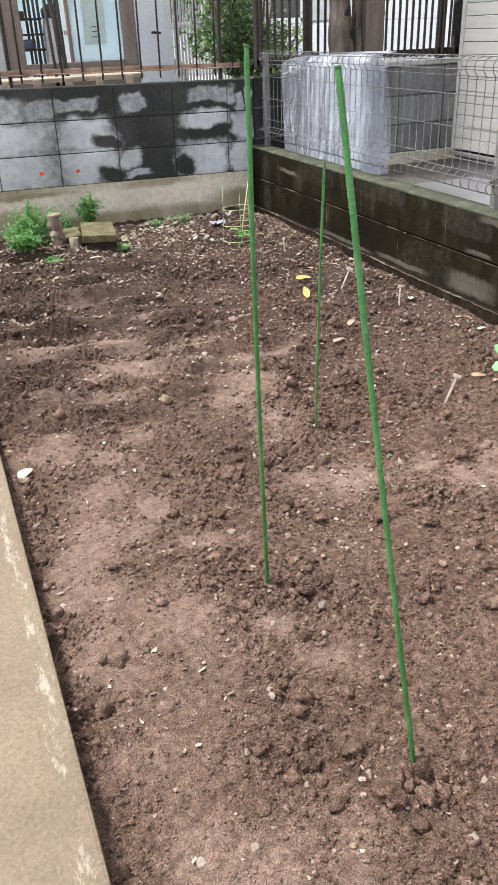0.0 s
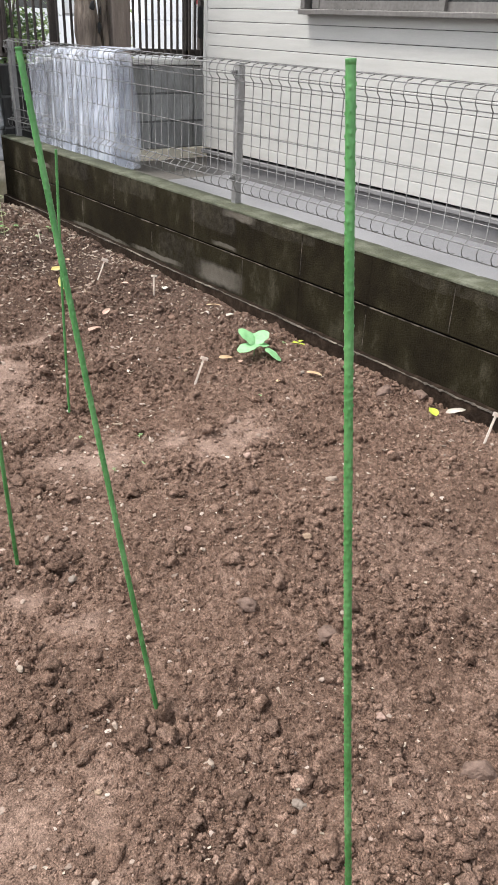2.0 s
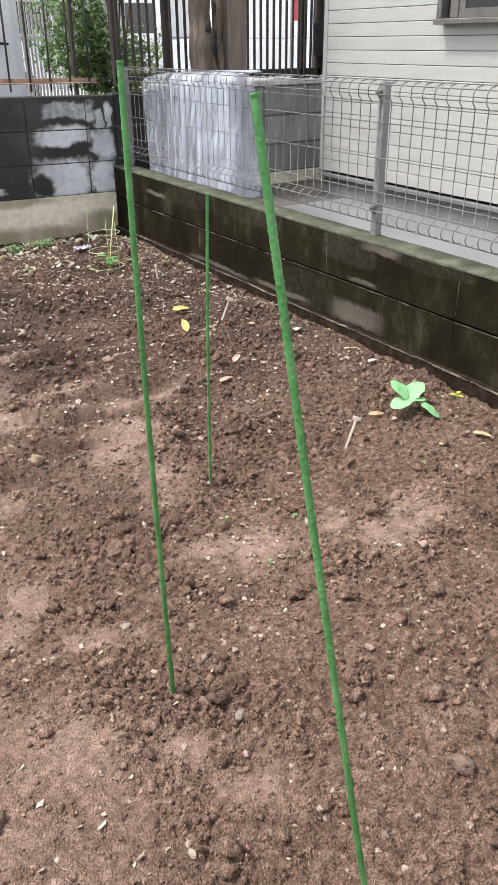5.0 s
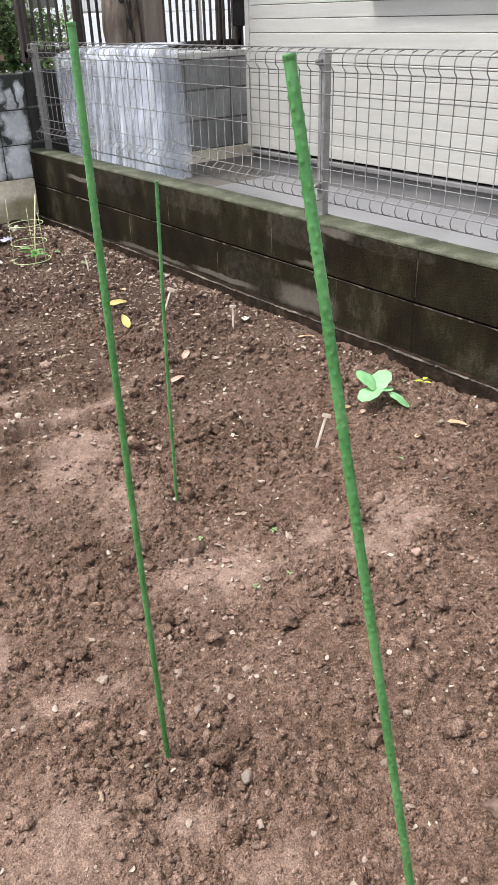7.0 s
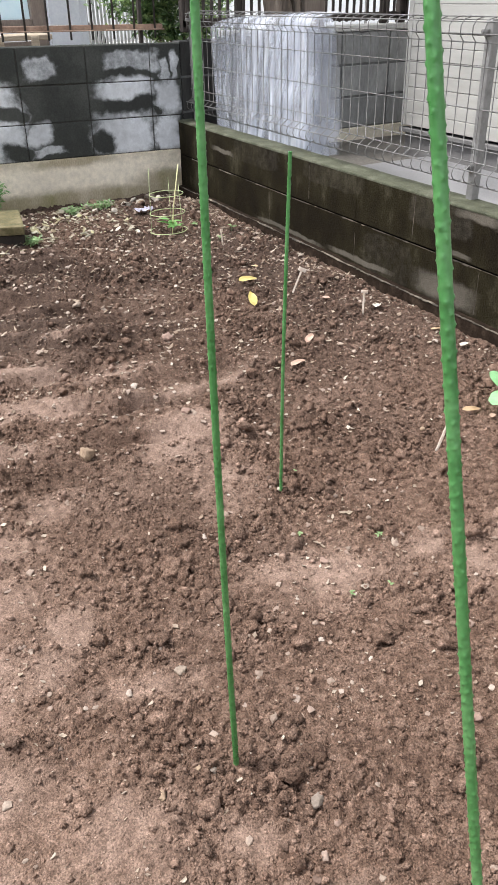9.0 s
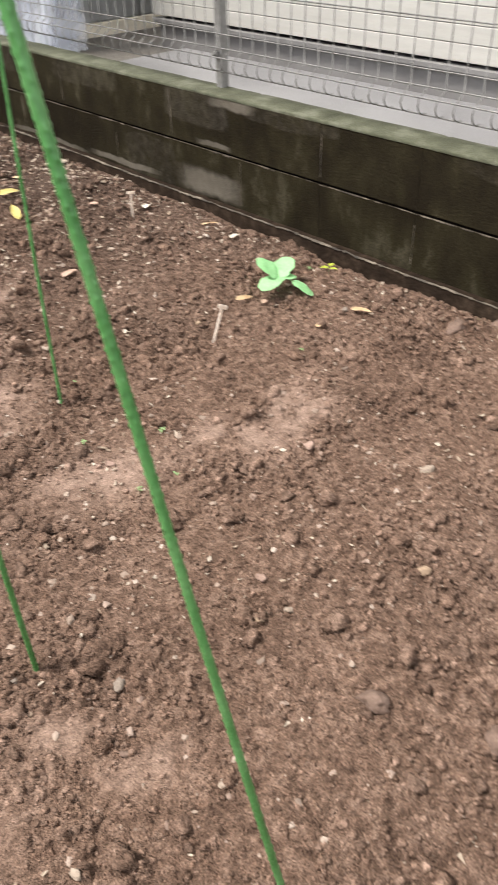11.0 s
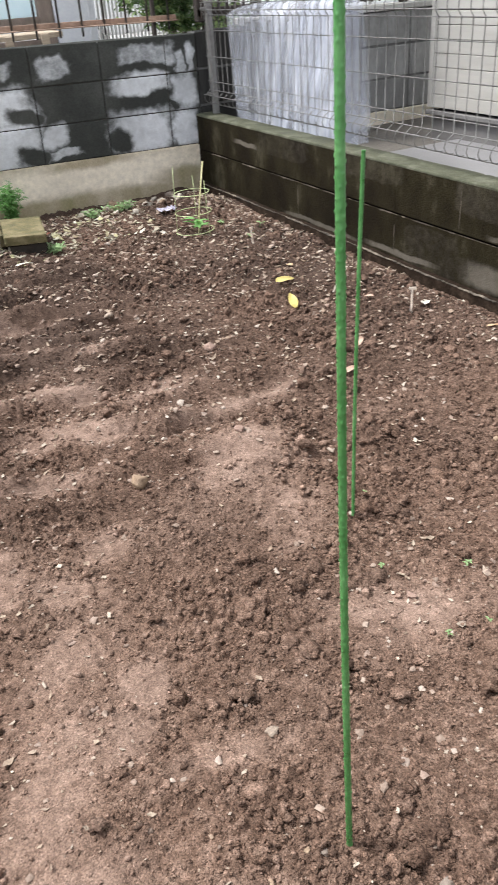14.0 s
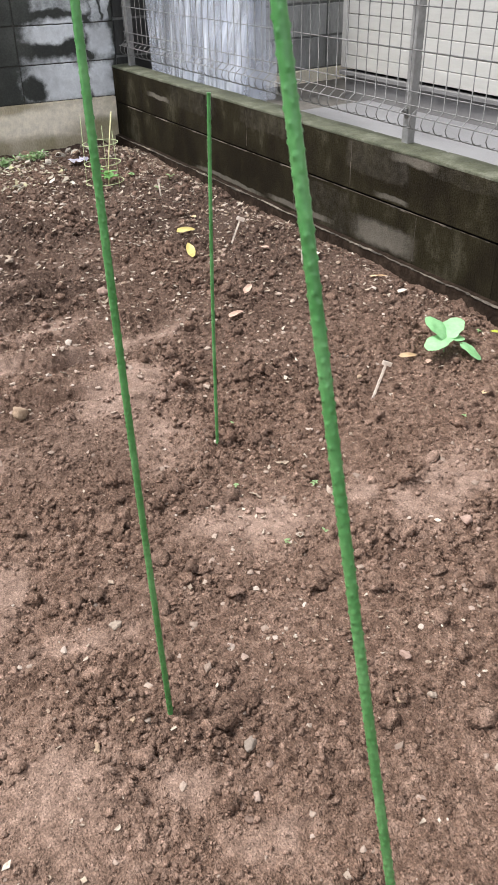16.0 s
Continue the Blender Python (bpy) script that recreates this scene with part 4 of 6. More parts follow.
litter = lambda x, y: np.clip(0.14 + 0.6 * np.clip((y - 2.4) / 1.4, 0, 1) + 0.5 * vnoise(x, y, 0.2, 61) + 0.5 * np.clip((x - 1.9) / 0.3, 0, 1), 0.02, 1)
pos, rng = strewn(7800, 45, 0.5, 5.6, litter)
flakes = scatter("litter_flakes", pos, (0.0024 + 0.0078 * rng.rand(len(pos)) ** 2.4) * (0.5 + 0.19 * pos[:, 1]), FLAKES, M_FLAKE, 0.1, False, None, 1.1, 5)
tagged(flakes, "pale flakes of straw, bark and shell on the soil", "litter", kind="stuff")
pos, rng = strewn(1150, 46, 4.78, 5.66, lambda x, y: np.clip(1.6 - np.abs(x - 1.0) * 1.1, 0.1, 1) * np.clip((y - 4.7) / 0.3, 0, 1))
pos = pos[pos[:, 0] < 1.75]
chips = scatter("leaf_litter", pos, 0.008 + 0.016 * np.random.RandomState(9).rand(len(pos)) ** 2, FLAKES, M_CHIP, 0.1, False, None, 1.2, 6)
tagged(chips, "dead pale leaves and chips along the wall's foot", "litter", kind="stuff")

# ---- single stones ----
M_STONES = {k: material("stone_" + k, c, scale=40, bump=0.5, bump_scale=220, rough=(0.7, 0.95)) for k, c in (
    ("grey", ((0.17, 0.135, 0.108), (0.26, 0.212, 0.178))), ("tan", ((0.24, 0.165, 0.11), (0.38, 0.28, 0.195))), ("pink", ((0.24, 0.155, 0.12), (0.36, 0.255, 0.21))),
    ("white", ((0.24, 0.185, 0.145), (0.37, 0.30, 0.24))), ("pale", ((0.38, 0.33, 0.27), (0.55, 0.50, 0.43))), ("brown", ((0.085, 0.053, 0.039), (0.145, 0.095, 0.073), (0.21, 0.145, 0.115))))}
WORD = {"pale": "pale stone", "grey": "grey stone", "tan": "sandy tan stone", "pink": "pinkish stone", "white": "whitish stone", "brown": "earthy brown stone"}


def stone(x, y, r, colour, sx=1.0, sy=0.8, sz=0.6, rz=0, seed=0, z=None, group="stones in the soil", label=""):
    v, f = lumpy(3, seed * 1.7 + 100, 0.3, 1.0)
    # cut some facets
    rr = np.random.RandomState(seed)
    for k in range(5):
        d = rr.normal(size=3)
        d /= np.linalg.norm(d)
        over = np.maximum(v @ d - 0.72, 0)
        v = v - over[:, None] * d * 0.85
    for a in range(len(v)):
        q = Vector(v[a])
        v[a] *= 1 + 0.14 * noise.noise(q * 2.6 + Vector((seed, 0, 0))) + 0.10 * noise.noise(q * 6.5 + Vector((0, seed, 0)))
    me = raw_mesh("stone", v * (r * sx, r * sy, r * sz), f, M_STONES[colour], True)
    ob = new("stone", me)
    zz = float(soil_z(np.array([x]), np.array([y]))[0]) if z is None else z
    ob.matrix_world = pose(x, y, zz + r * sz * 0.45, random.uniform(-10, 10), random.uniform(-10, 10), rz)
    shape = "small " if r < 0.012 else "" if r < 0.022 else "large "
    return tagged(ob, label or f"{shape}{WORD[colour]} half sunk in the soil", "stone", group)


STONES = ((0.199, 2.459, .018, "tan"), (1.236, 3.383, .022, "pink"), (1.210, 3.475, .020, "grey"), (1.076, 2.860, .018, "pink"), (1.067, 3.969, .018, "white"),
          (0.664, 1.952, .015, "white"), (1.079, 1.594, .011, "pink"), (1.011, 1.523, .008, "tan"), (1.064, 1.507, .010, "white"), (1.441, 1.806, .015, "pink"), (1.081, 2.093, .010, "pink"),
          (1.127, 2.438, .013, "brown"), (1.635, 2.433, .010, "tan"), (0.534, 1.725, .008, "tan"), (0.606, 1.742, .008, "tan"), (0.627, 1.728, .008, "grey"), (0.751, 1.596, .012, "grey"),
          (0.761, 1.344, .011, "white"), (0.683, 1.490, .007, "brown"), (1.570, 1.569, .015, "white"), (1.307, 1.387, .017, "tan"), (1.200, 1.137, .011, "white"), (0.795, 0.832, .011, "grey"),
          (1.049, 0.879, .013, "pink"), (0.714, 0.987, .012, "white"), (0.530, 1.386, .009, "white"), (2.003, 2.187, .014, "grey"), (0.528, 1.058, .007, "tan"))
for k, (x, y, r, c) in enumerate(STONES):
    stone(x, y, r, c, 1.0 + 0.35 * math.sin(k * 2.1), 0.8, 0.55, 47 * k, k)
stone(2.249, 1.807, 0.033, "brown", 1.0, 0.85, 0.85, 20, 71, label="large pitted reddish stone against the wall's foot")
stone(0.742, 2.790, 0.024, "tan", 0.95, 0.85, 0.95, 25, 76, label="squarish yellow-tan stone lying on the soil")
stone(2.126, 1.878, 0.036, "brown", 1.25, 0.55, 0.5, -8, 72, label="long smooth brown stone on the soil")
stone(1.028, 1.276, 0.024, "brown", 0.75, 1.2, 0.7, 20, 73, label="oval brown stone half sunk in the soil")
stone(1.111, 1.101, 0.023, "brown", 1.1, 0.9, 0.5, 15, 74, label="flat brown broken stone on the soil")
stone(1.102, 0.683, 0.028, "brown", 1.3, 0.6, 0.6, -40, 75, label="long brown stone on the soil")
for k, (x, y, r) in enumerate(((0.532, 1.228, .022), (0.619, 1.218, .021), (0.462, 1.298, .023), (0.633, 1.115, .028), (0.774, 2.236, .036), (1.148, 1.763, .026), (1.057, 1.840, .030), (0.775, 1.670, .030),
                               (1.355, 1.415, .022), (0.785, 0.738, .03), (1.116, 1.056, .03), (0.682, 1.080, .02))):
    v, f = lumpy(4, 140 + 3 * k, 0.42, 0.62)
    for a in range(len(v)):
        q = Vector(v[a])
        v[a] *= 1 + 0.18 * noise.noise(q * 3.0 + Vector((k, 0, 0))) + 0.14 * noise.noise(q * 6.0) + 0.07 * noise.noise(q * 14.0)
    zz = float(soil_z(np.array([x]), np.array([y]))[0])
    ob = new("earth_clod", raw_mesh("earth_clod", v * r * 0.85, f, M_SOIL, True, np.full(len(v), 0.05)))
    ob.matrix_world = pose(x, y, zz + 0.30 * r, 0, 0, 31 * k)
    tagged(ob, "large broken clod of brown earth", "clod", "clods of earth")

# ---- plants, markers and leaves in the bed ----
def leaf_material(name, colours, rough=0.5, through=0.25, scale=30.0):
    mt = material(name, colours, scale=scale, rough=(rough, rough + 0.15), bump=0.2, bump_scale=90, fine=0.2)
    n, l = mt.node_tree.nodes, mt.node_tree.links
    b = n["Principled BSDF"]
    tr = n.new("ShaderNodeBsdfTranslucent")
    l.new(b.inputs["Base Color"].links[0].from_socket, tr.inputs["Color"])
    ms = n.new("ShaderNodeMixShader")
    ms.inputs[0].default_value = through
    l.new(b.outputs[0], ms.inputs[1])
    l.new(tr.outputs[0], ms.inputs[2])
    l.new(ms.outputs[0], n["Material Output"].inputs["Surface"])
    return mt


M_LEAF = leaf_material("fresh_leaf", ((0.25, 0.55, 0.24), (0.36, 0.66, 0.34)), 0.45)
M_SPROUT = leaf_material("sprout_leaf", ((0.19, 0.31, 0.13), (0.32, 0.45, 0.22)), 0.5)
M_WEED = leaf_material("weed_leaf", ((0.10, 0.25, 0.06), (0.20, 0.42, 0.13), (0.32, 0.54, 0.22)), 0.6, 0.4)
M_YELLOW = leaf_material("yellow_leaf", ((0.62, 0.50, 0.14), (0.74, 0.63, 0.28)), 0.5)
M_ORANGE = leaf_material("dry_orange_leaf", ((0.46, 0.30, 0.17), (0.62, 0.46, 0.29)), 0.6, 0.1)
M_PINKLEAF = leaf_material("dry_pink_leaf", ((0.42, 0.26, 0.20), (0.58, 0.42, 0.33)), 0.6, 0.1)
M_PALELEAF = leaf_material("bleached_leaf", ((0.56, 0.49, 0.40), (0.70, 0.65, 0.56)), 0.6, 0.1)
M_LIME = leaf_material("lime_leaf", ((0.45, 0.55, 0.05), (0.60, 0.65, 0.12)), 0.5)
M_MARKER = leaf_material("pale_plastic", ((0.88, 0.79, 0.71), (0.95, 0.88, 0.81)), 0.5, 0.6)
M_BAMBOO = material("bamboo", ((0.50, 0.48, 0.26), (0.62, 0.58, 0.34)), scale=15, bump=0.1)
M_CAGE = material("pale_green_wire", ((0.42, 0.50, 0.25), (0.55, 0.60, 0.34)), scale=15, rough=(0.4, 0.6), bump=0)
M_LOG = material("dry_log", ((0.12, 0.085, 0.066), (0.29, 0.222, 0.175), (0.47, 0.39, 0.32)), scale=26, bump=0.6, stretch=(1, 1, 0.3))
M_PAVER = material("mossy_paver", ((0.065, 0.062, 0.026), (0.135, 0.116, 0.055), (0.235, 0.195, 0.115)), scale=16, bump=0.6)
M_POPPY = leaf_material("poppy_petal", ((0.75, 0.10, 0.04), (0.85, 0.2, 0.08)), 0.5)


def blade(bm, m, length, width, fold=0.15, droop=0.2, lobes=0.0, rows=6):
    """A leaf along x from the origin of m, folded along its rib, drooping, with a wavy edge."""
    grid = []
    for i in range(rows + 1):
        t = i / rows
        w = width * math.sin(math.pi * min(1, t ** 0.75 * 0.985 + 0.015)) ** 0.8 * (1 + lobes * math.sin(9 * t + 1))
        grid.append([bm.verts.new(m @ Vector((length * t, s * w * 0.5, -droop * length * t * t + fold * abs(s) * w * 0.5 + 0.02 * length * math.sin(7 * t + 2 * s)))) for s in (-1, -0.5, 0, 0.5, 1)])
    for a, b in zip(grid, grid[1:]):
        for k in range(4):
            f = bm.faces.new((a[k], a[k + 1], b[k + 1], b[k]))
            f.smooth = True


def round_leaf(bm, m, length, width, rows=12):
    """A broad rounded leaf along x, its rim gently toothed, its two halves rising from the rib."""
    grid = []
    for i in range(rows + 1):
        t = i / rows
        w = width * max(0.03, 1 - abs(2 * t ** 0.85 - 1) ** 2.6) ** 0.55 * (1 + 0.06 * math.sin(15 * t))
        grid.append([bm.verts.new(m @ Vector((length * (t - 0.10 * abs(s) ** 1.5 * (1 - t) + 0.0), s * w * 0.5, -0.18 * length * t * t + 0.22 * abs(s) * w * 0.5 - 0.10 * w * s * s + 0.012 * length * math.sin(11 * t + 3 * s)))) for s in (-1, -0.66, -0.33, 0, 0.33, 0.66, 1)])
    for a, b in zip(grid, grid[1:]):
        for k in range(6):
            bm.faces.new((a[k], a[k + 1], b[k + 1], b[k])).smooth = True


def ground_z(x, y):
    return float(soil_z(np.array([x]), np.array([y]))[0])


# the young gourd plant
gx0, gy0 = 1.955, 2.423
plant = thing("seedling", "young gourd seedling with broad bright green leaves", "plant", at=(gx0, gy0, ground_z(gx0, gy0)))
bm = bmesh.new()
tube(bm, [(0, 0, -0.01), (0.002, 0, 0.03), (0.004, 0.002, 0.062)], [0.0028, 0.0024, 0.002], 7)
part("stem", bm, M_SPROUT, plant, "thin pale green stem")
for (x, y, z), rz, L, w, pitch in (((0.0, 0.0, 0.062), 118, 0.080, 0.076, -42), ((0.004, 0.0, 0.060), 22, 0.088, 0.070, -26), ((0.0, 0.0, 0.056), 196, 0.096, 0.066, -6), ((0.0, 0.0, 0.055), -30, 0.060, 0.048, -4), ((0.028, -0.045, 0.044), -62, 0.072, 0.044, 22)):
    bm = bmesh.new()
    round_leaf(bm, pose(x, y, z, 0, pitch, rz), L, w)
    part("leaf", bm, M_LEAF, plant)
bm = bmesh.new()
tube(bm, [(0.001, 0, 0.03), (0.015, -0.022, 0.052), (0.028, -0.045, 0.044)], 0.0014, 6)
part("leaf_stalk", bm, M_SPROUT, plant)


def sprout(x, y, h=0.018, n=4, seed=0, mat=None, size=0.012, label="tiny green weed sprout in the soil"):
    rr = random.Random(seed)
    t = thing("sprout", label, "plant", "weed sprouts", at=(x, y, ground_z(x, y)))
    bm = bmesh.new()
    tube(bm, [(0, 0, -0.004), (0, 0, h)], 0.0007, 5)
    part("stem", bm, M_SPROUT, t)
    for k in range(n):
        bm = bmesh.new()
        blade(bm, pose(0, 0, h * rr.uniform(0.6, 1), 0, rr.uniform(-35, 5), 360 * k / n + rr.uniform(-25, 25)), size * rr.uniform(0.7, 1.2), size * 0.55, 0.2, 0.3, 0, 4)
        part("leaf", bm, mat or M_SPROUT, t)


for k, (x, y) in enumerate(((1.747, 2.123), (1.219, 2.451), (1.076, 2.190), (1.160, 1.950), (1.239, 2.096), (1.069, 1.964), (1.236, 2.099), (2.225, 1.862), (2.147, 2.464))):
    sprout(x, y, 0.009 + 0.004 * (k % 3), 3 + k % 3, k, None, 0.0095)
sprout(2.178, 2.406, 0.03, 4, 20, M_LIME, 0.03, "small yellowing weed by the wall's foot")
sprout(2.107, 4.603, 0.04, 5, 21, M_SPROUT, 0.03, "small green weed by the wall's foot")
sprout(1.982, 4.493, 0.02, 4, 22, M_SPROUT, 0.022)
sprout(1.982, 4.800, 0.03, 5, 23, M_SPROUT, 0.03)


def fallen(x, y, L, w, rz, mat, label, tilt=0, roll=0, lift=0.006, droop=0.12):
    bm = bmesh.new()
    blade(bm, pose(-L / 2, 0, 0), L, w, 0.3, droop, 0.03, 8)
    ob = part("fallen_leaf", bm, mat)
    top = max(ground_z(x + 0.4 * L * math.cos(a), y + 0.4 * L * math.sin(a)) for a in (math.radians(rz + 45 * k) for k in range(8)))
    ob.matrix_world = pose(x, y, max(top, ground_z(x, y)) + 0.002 + lift, roll, tilt, rz)
    tagged(ob, label, "leaf", "fallen leaves")


fallen(1.800, 3.830, 0.095, 0.038, 5, M_YELLOW, "fallen yellow leaf lying on the soil", 0, 18, 0.012)
fallen(1.704, 3.609, 0.085, 0.036, 75, M_YELLOW, "fallen yellow leaf propped up on the soil", -32, 0, 0.02)
fallen(1.937, 4.031, 0.045, 0.024, 100, M_ORANGE, "small fallen ochre leaf")
fallen(1.701, 3.157, 0.080, 0.026, 38, M_PINKLEAF, "curled dry orange leaf on the soil", -8, 12)
fallen(1.560, 3.003, 0.080, 0.030, 22, M_PINKLEAF, "dry pinkish brown leaf on the soil")
fallen(2.023, 2.140, 0.060, 0.026, -48, M_ORANGE, "dry light brown leaf on the soil")
fallen(1.840, 2.454, 0.060, 0.018, -20, M_ORANGE, "curled brown leaf beside the seedling", 0, 30)
fallen(1.871, 2.397, 0.035, 0.018, 30, M_PINKLEAF, "small dry pink leaf beside the seedling")
fallen(2.169, 1.686, 0.055, 0.034, 65, M_LIME, "half yellowed lime green leaf on the soil", -14)
fallen(2.228, 1.632, 0.095, 0.022, -12, M_PALELEAF, "long bleached curled leaf on the soil", 0, 25, 0.012)
fallen(2.083, 3.271, 0.060, 0.034, 40, M_PALELEAF, "pale dry leaf on the soil")
fallen(1.983, 3.494, 0.045, 0.022, 120, M_PINKLEAF, "pale red dry leaf on the soil")
fallen(2.165, 2.989, 0.070, 0.016, -15, M_ORANGE, "thin dry ochre leaf by the wall")
fallen(2.135, 2.819, 0.055, 0.025, 10, M_PALELEAF, "pale dry leaf by the wall")
fallen(1.875, 2.173, 0.030, 0.016, 10, M_ORANGE, "small ochre leaf on the soil")
fallen(0.203, 2.490, 0.055, 0.036, 30, M_PALELEAF, "crumpled bleached leaf on the soil", -12, 10)
fallen(0.939, 4.798, 0.09, 0.03, 15, M_PALELEAF, "pale dead leaf in the litter")
fallen(1.143, 5.174, 0.06, 0.035, 25, leaf_material("red_leaf", ((0.55, 0.17, 0.10), (0.68, 0.27, 0.18)), 0.5), "reddish dead leaf in the litter", -20)


def marker(x, y, h, lean, rz, head=(0.028, 0.013), label="pale plastic T-shaped plant marker stuck in the soil"):
    t = thing("plant_marker", label, "plant marker", "plant markers")
    t.matrix_world = pose(x, y, ground_z(x, y), 0, 0, rz) @ pose(0, 0, 0, -14, lean, 0)
    part("stem", bevelled((-0.0035, -0.0026, -0.03), (0.0035, 0.0026, h), 0.0008), M_MARKER, t)
    part("head", bevelled((-head[0] / 2, -0.0058, h - head[1] * 0.4), (head[0] / 2, -0.0028, h + head[1] * 0.4), 0.0008), M_MARKER, t)


marker(1.968, 4.425, 0.075, 2, 5, (0.018, 0.02))
marker(1.909, 3.638, 0.115, 24, -25, (0.034, 0.02))
marker(2.014, 3.269, 0.095, 5, -20)
marker(1.620, 2.347, 0.100, 22, -25, (0.03, 0.016))
marker(2.128, 1.439, 0.100, 20, -30, (0.03, 0.018))

# wire cage with a bamboo cane, round a small plant
cx, cy = 1.806, 4.745
cage = thing("plant_cage", "round wire plant support with three rings", "plant support", at=(cx, cy, ground_z(cx, cy)))
for z, r in ((0.028, 0.098), (0.120, 0.092), (0.215, 0.088)):
    bm = bmesh.new()
    pts = [(r * math.cos(a), r * math.sin(a), z + 0.004 * math.cos(a + 1)) for a in (k * math.pi / 16 for k in range(33))]
    tube(bm, pts, 0.0019, 6)
    part("ring", bm, M_CAGE, cage)
for k in range(3):
    a = math.radians(178 + 120 * k)
    bm = bmesh.new()
    tube(bm, [(0.098 * math.cos(a), 0.098 * math.sin(a), -0.05), (0.085 * math.cos(a), 0.085 * math.sin(a), 0.35 if k == 0 else 0.28)], 0.0012, 6)
    part("leg", bm, M_CAGE, cage)
cane = thing("cane", "thin pale bamboo cane leaning in the plant cage", "cane", at=(cx, cy - 0.03, 0.045))
bm = bmesh.new()
tube(bm, [(0.0, 0, -0.06), (0.03, 0.02, 0.12), (0.085, 0.05, 0.335)], 0.0035, 8)
part("rod", bm, M_BAMBOO, cane)
for k in range(3):
    bm = bmesh.new()
    t_ = 0.08 + 0.09 * k
    tube(bm, [(0.26 * t_, 0.16 * t_, t_ - 0.002), (0.262 * t_, 0.161 * t_, t_ + 0.002)], 0.0042, 8)
    part("node", bm, M_BAMBOO, cane)
sprout(cx + 0.01, cy, 0.08, 6, 30, M_WEED, 0.06, "young yellow-green plant inside the wire cage")
sprout(cx + 0.05, cy + 0.04, 0.05, 5, 31, M_WEED, 0.05, "small dark green plant inside the wire cage")

# log, paver and weeds by the north wall
log = thing("log", "short weathered log standing on end", "log", at=(0.786, 5.099, 0.05))
bm = bmesh.new()
prof = [(-0.03 + 0.0115 * k, 0.050 - 0.003 * min(k, 5) + 0.003 * math.sin(0.9 * k)) for k in range(22)]
rings = []
for z, r in prof:
    rings.append([bm.verts.new(((r * (1 + 0.42 * noise.noise((math.cos(a) * 1.6, math.sin(a) * 1.6, z * 16)) + 0.20 * noise.noise((math.cos(a) * 5, math.sin(a) * 5, z * 40)))) * math.cos(a) - 0.1 * z, r * math.sin(a), z)) for a in (k * math.pi / 9 for k in range(18))])
for a, b in zip(rings, rings[1:]):
    for k in range(18):
        bm.faces.new((a[k], a[(k + 1) % 18], b[(k + 1) % 18], b[k])).smooth = True
bm.faces.new(rings[-1])
part("trunk", bm, M_LOG, log)
bm = bmesh.new()
tube(bm, [(0.0, 0, 0.198), (0.0, 0, 0.216)], [0.033, 0.030], 14)
part("cut_end", bm, M_LOG, log, "pale cut end")
bm = bmesh.new()
tube(bm, [(0.01, -0.01, 0.075), (-0.032, -0.035, 0.100), (-0.050, -0.048, 0.112)], [0.026, 0.021, 0.017], 10)
part("branch_stub", bm, M_LOG, log, "short sawn branch stub")
log2 = thing("log", "small pale log stump beside the taller one", "log", at=(0.856, 5.025, 0.05))
bm = bmesh.new()
tube(bm, [(0, 0, -0.03), (0, 0, 0.03), (0.003, 0, 0.08)], [0.032, 0.029, 0.028], 12)
part("trunk", bm, M_LOG, log2)
bm = bevelled((-0.100, -0.165, -0.022), (0.100, 0.165, 0.022), 0.008, 2)
for vv in bm.verts:
    vv.co.z += 0.004 * noise.noise(vv.co * 9)
pv = part("paver", bm, M_PAVER)
pv.matrix_world = pose(1.018, 5.080, 0.132, 2, 3, -9)
tagged(pv, "mossy yellowish concrete paver lying on an old brick", "paver")
# brick whose near-black colour takes in the shadow below the paver
bk = part("brick", bevelled((-0.088, -0.155, -0.06), (0.088, 0.15, 0.056), 0.006), material("shadowed_brick", ((0.018, 0.014, 0.011), (0.04, 0.033, 0.026)), scale=20, bump=0.5))
bk.matrix_world = pose(1.026, 5.084, 0.05, 0, 0, -9)
tagged(bk, "old brick under the paver, coloured near-black for the shadow there", "brick")
pv2 = part("paver", bevelled((-0.05, -0.10, -0.03), (0.05, 0.10, 0.03), 0.008, 2), M_PAVER)
pv2.matrix_world = pose(0.883, 5.209, 0.095, 3, -4, -6)
tagged(pv2, "broken piece of mossy concrete paver", "paver")


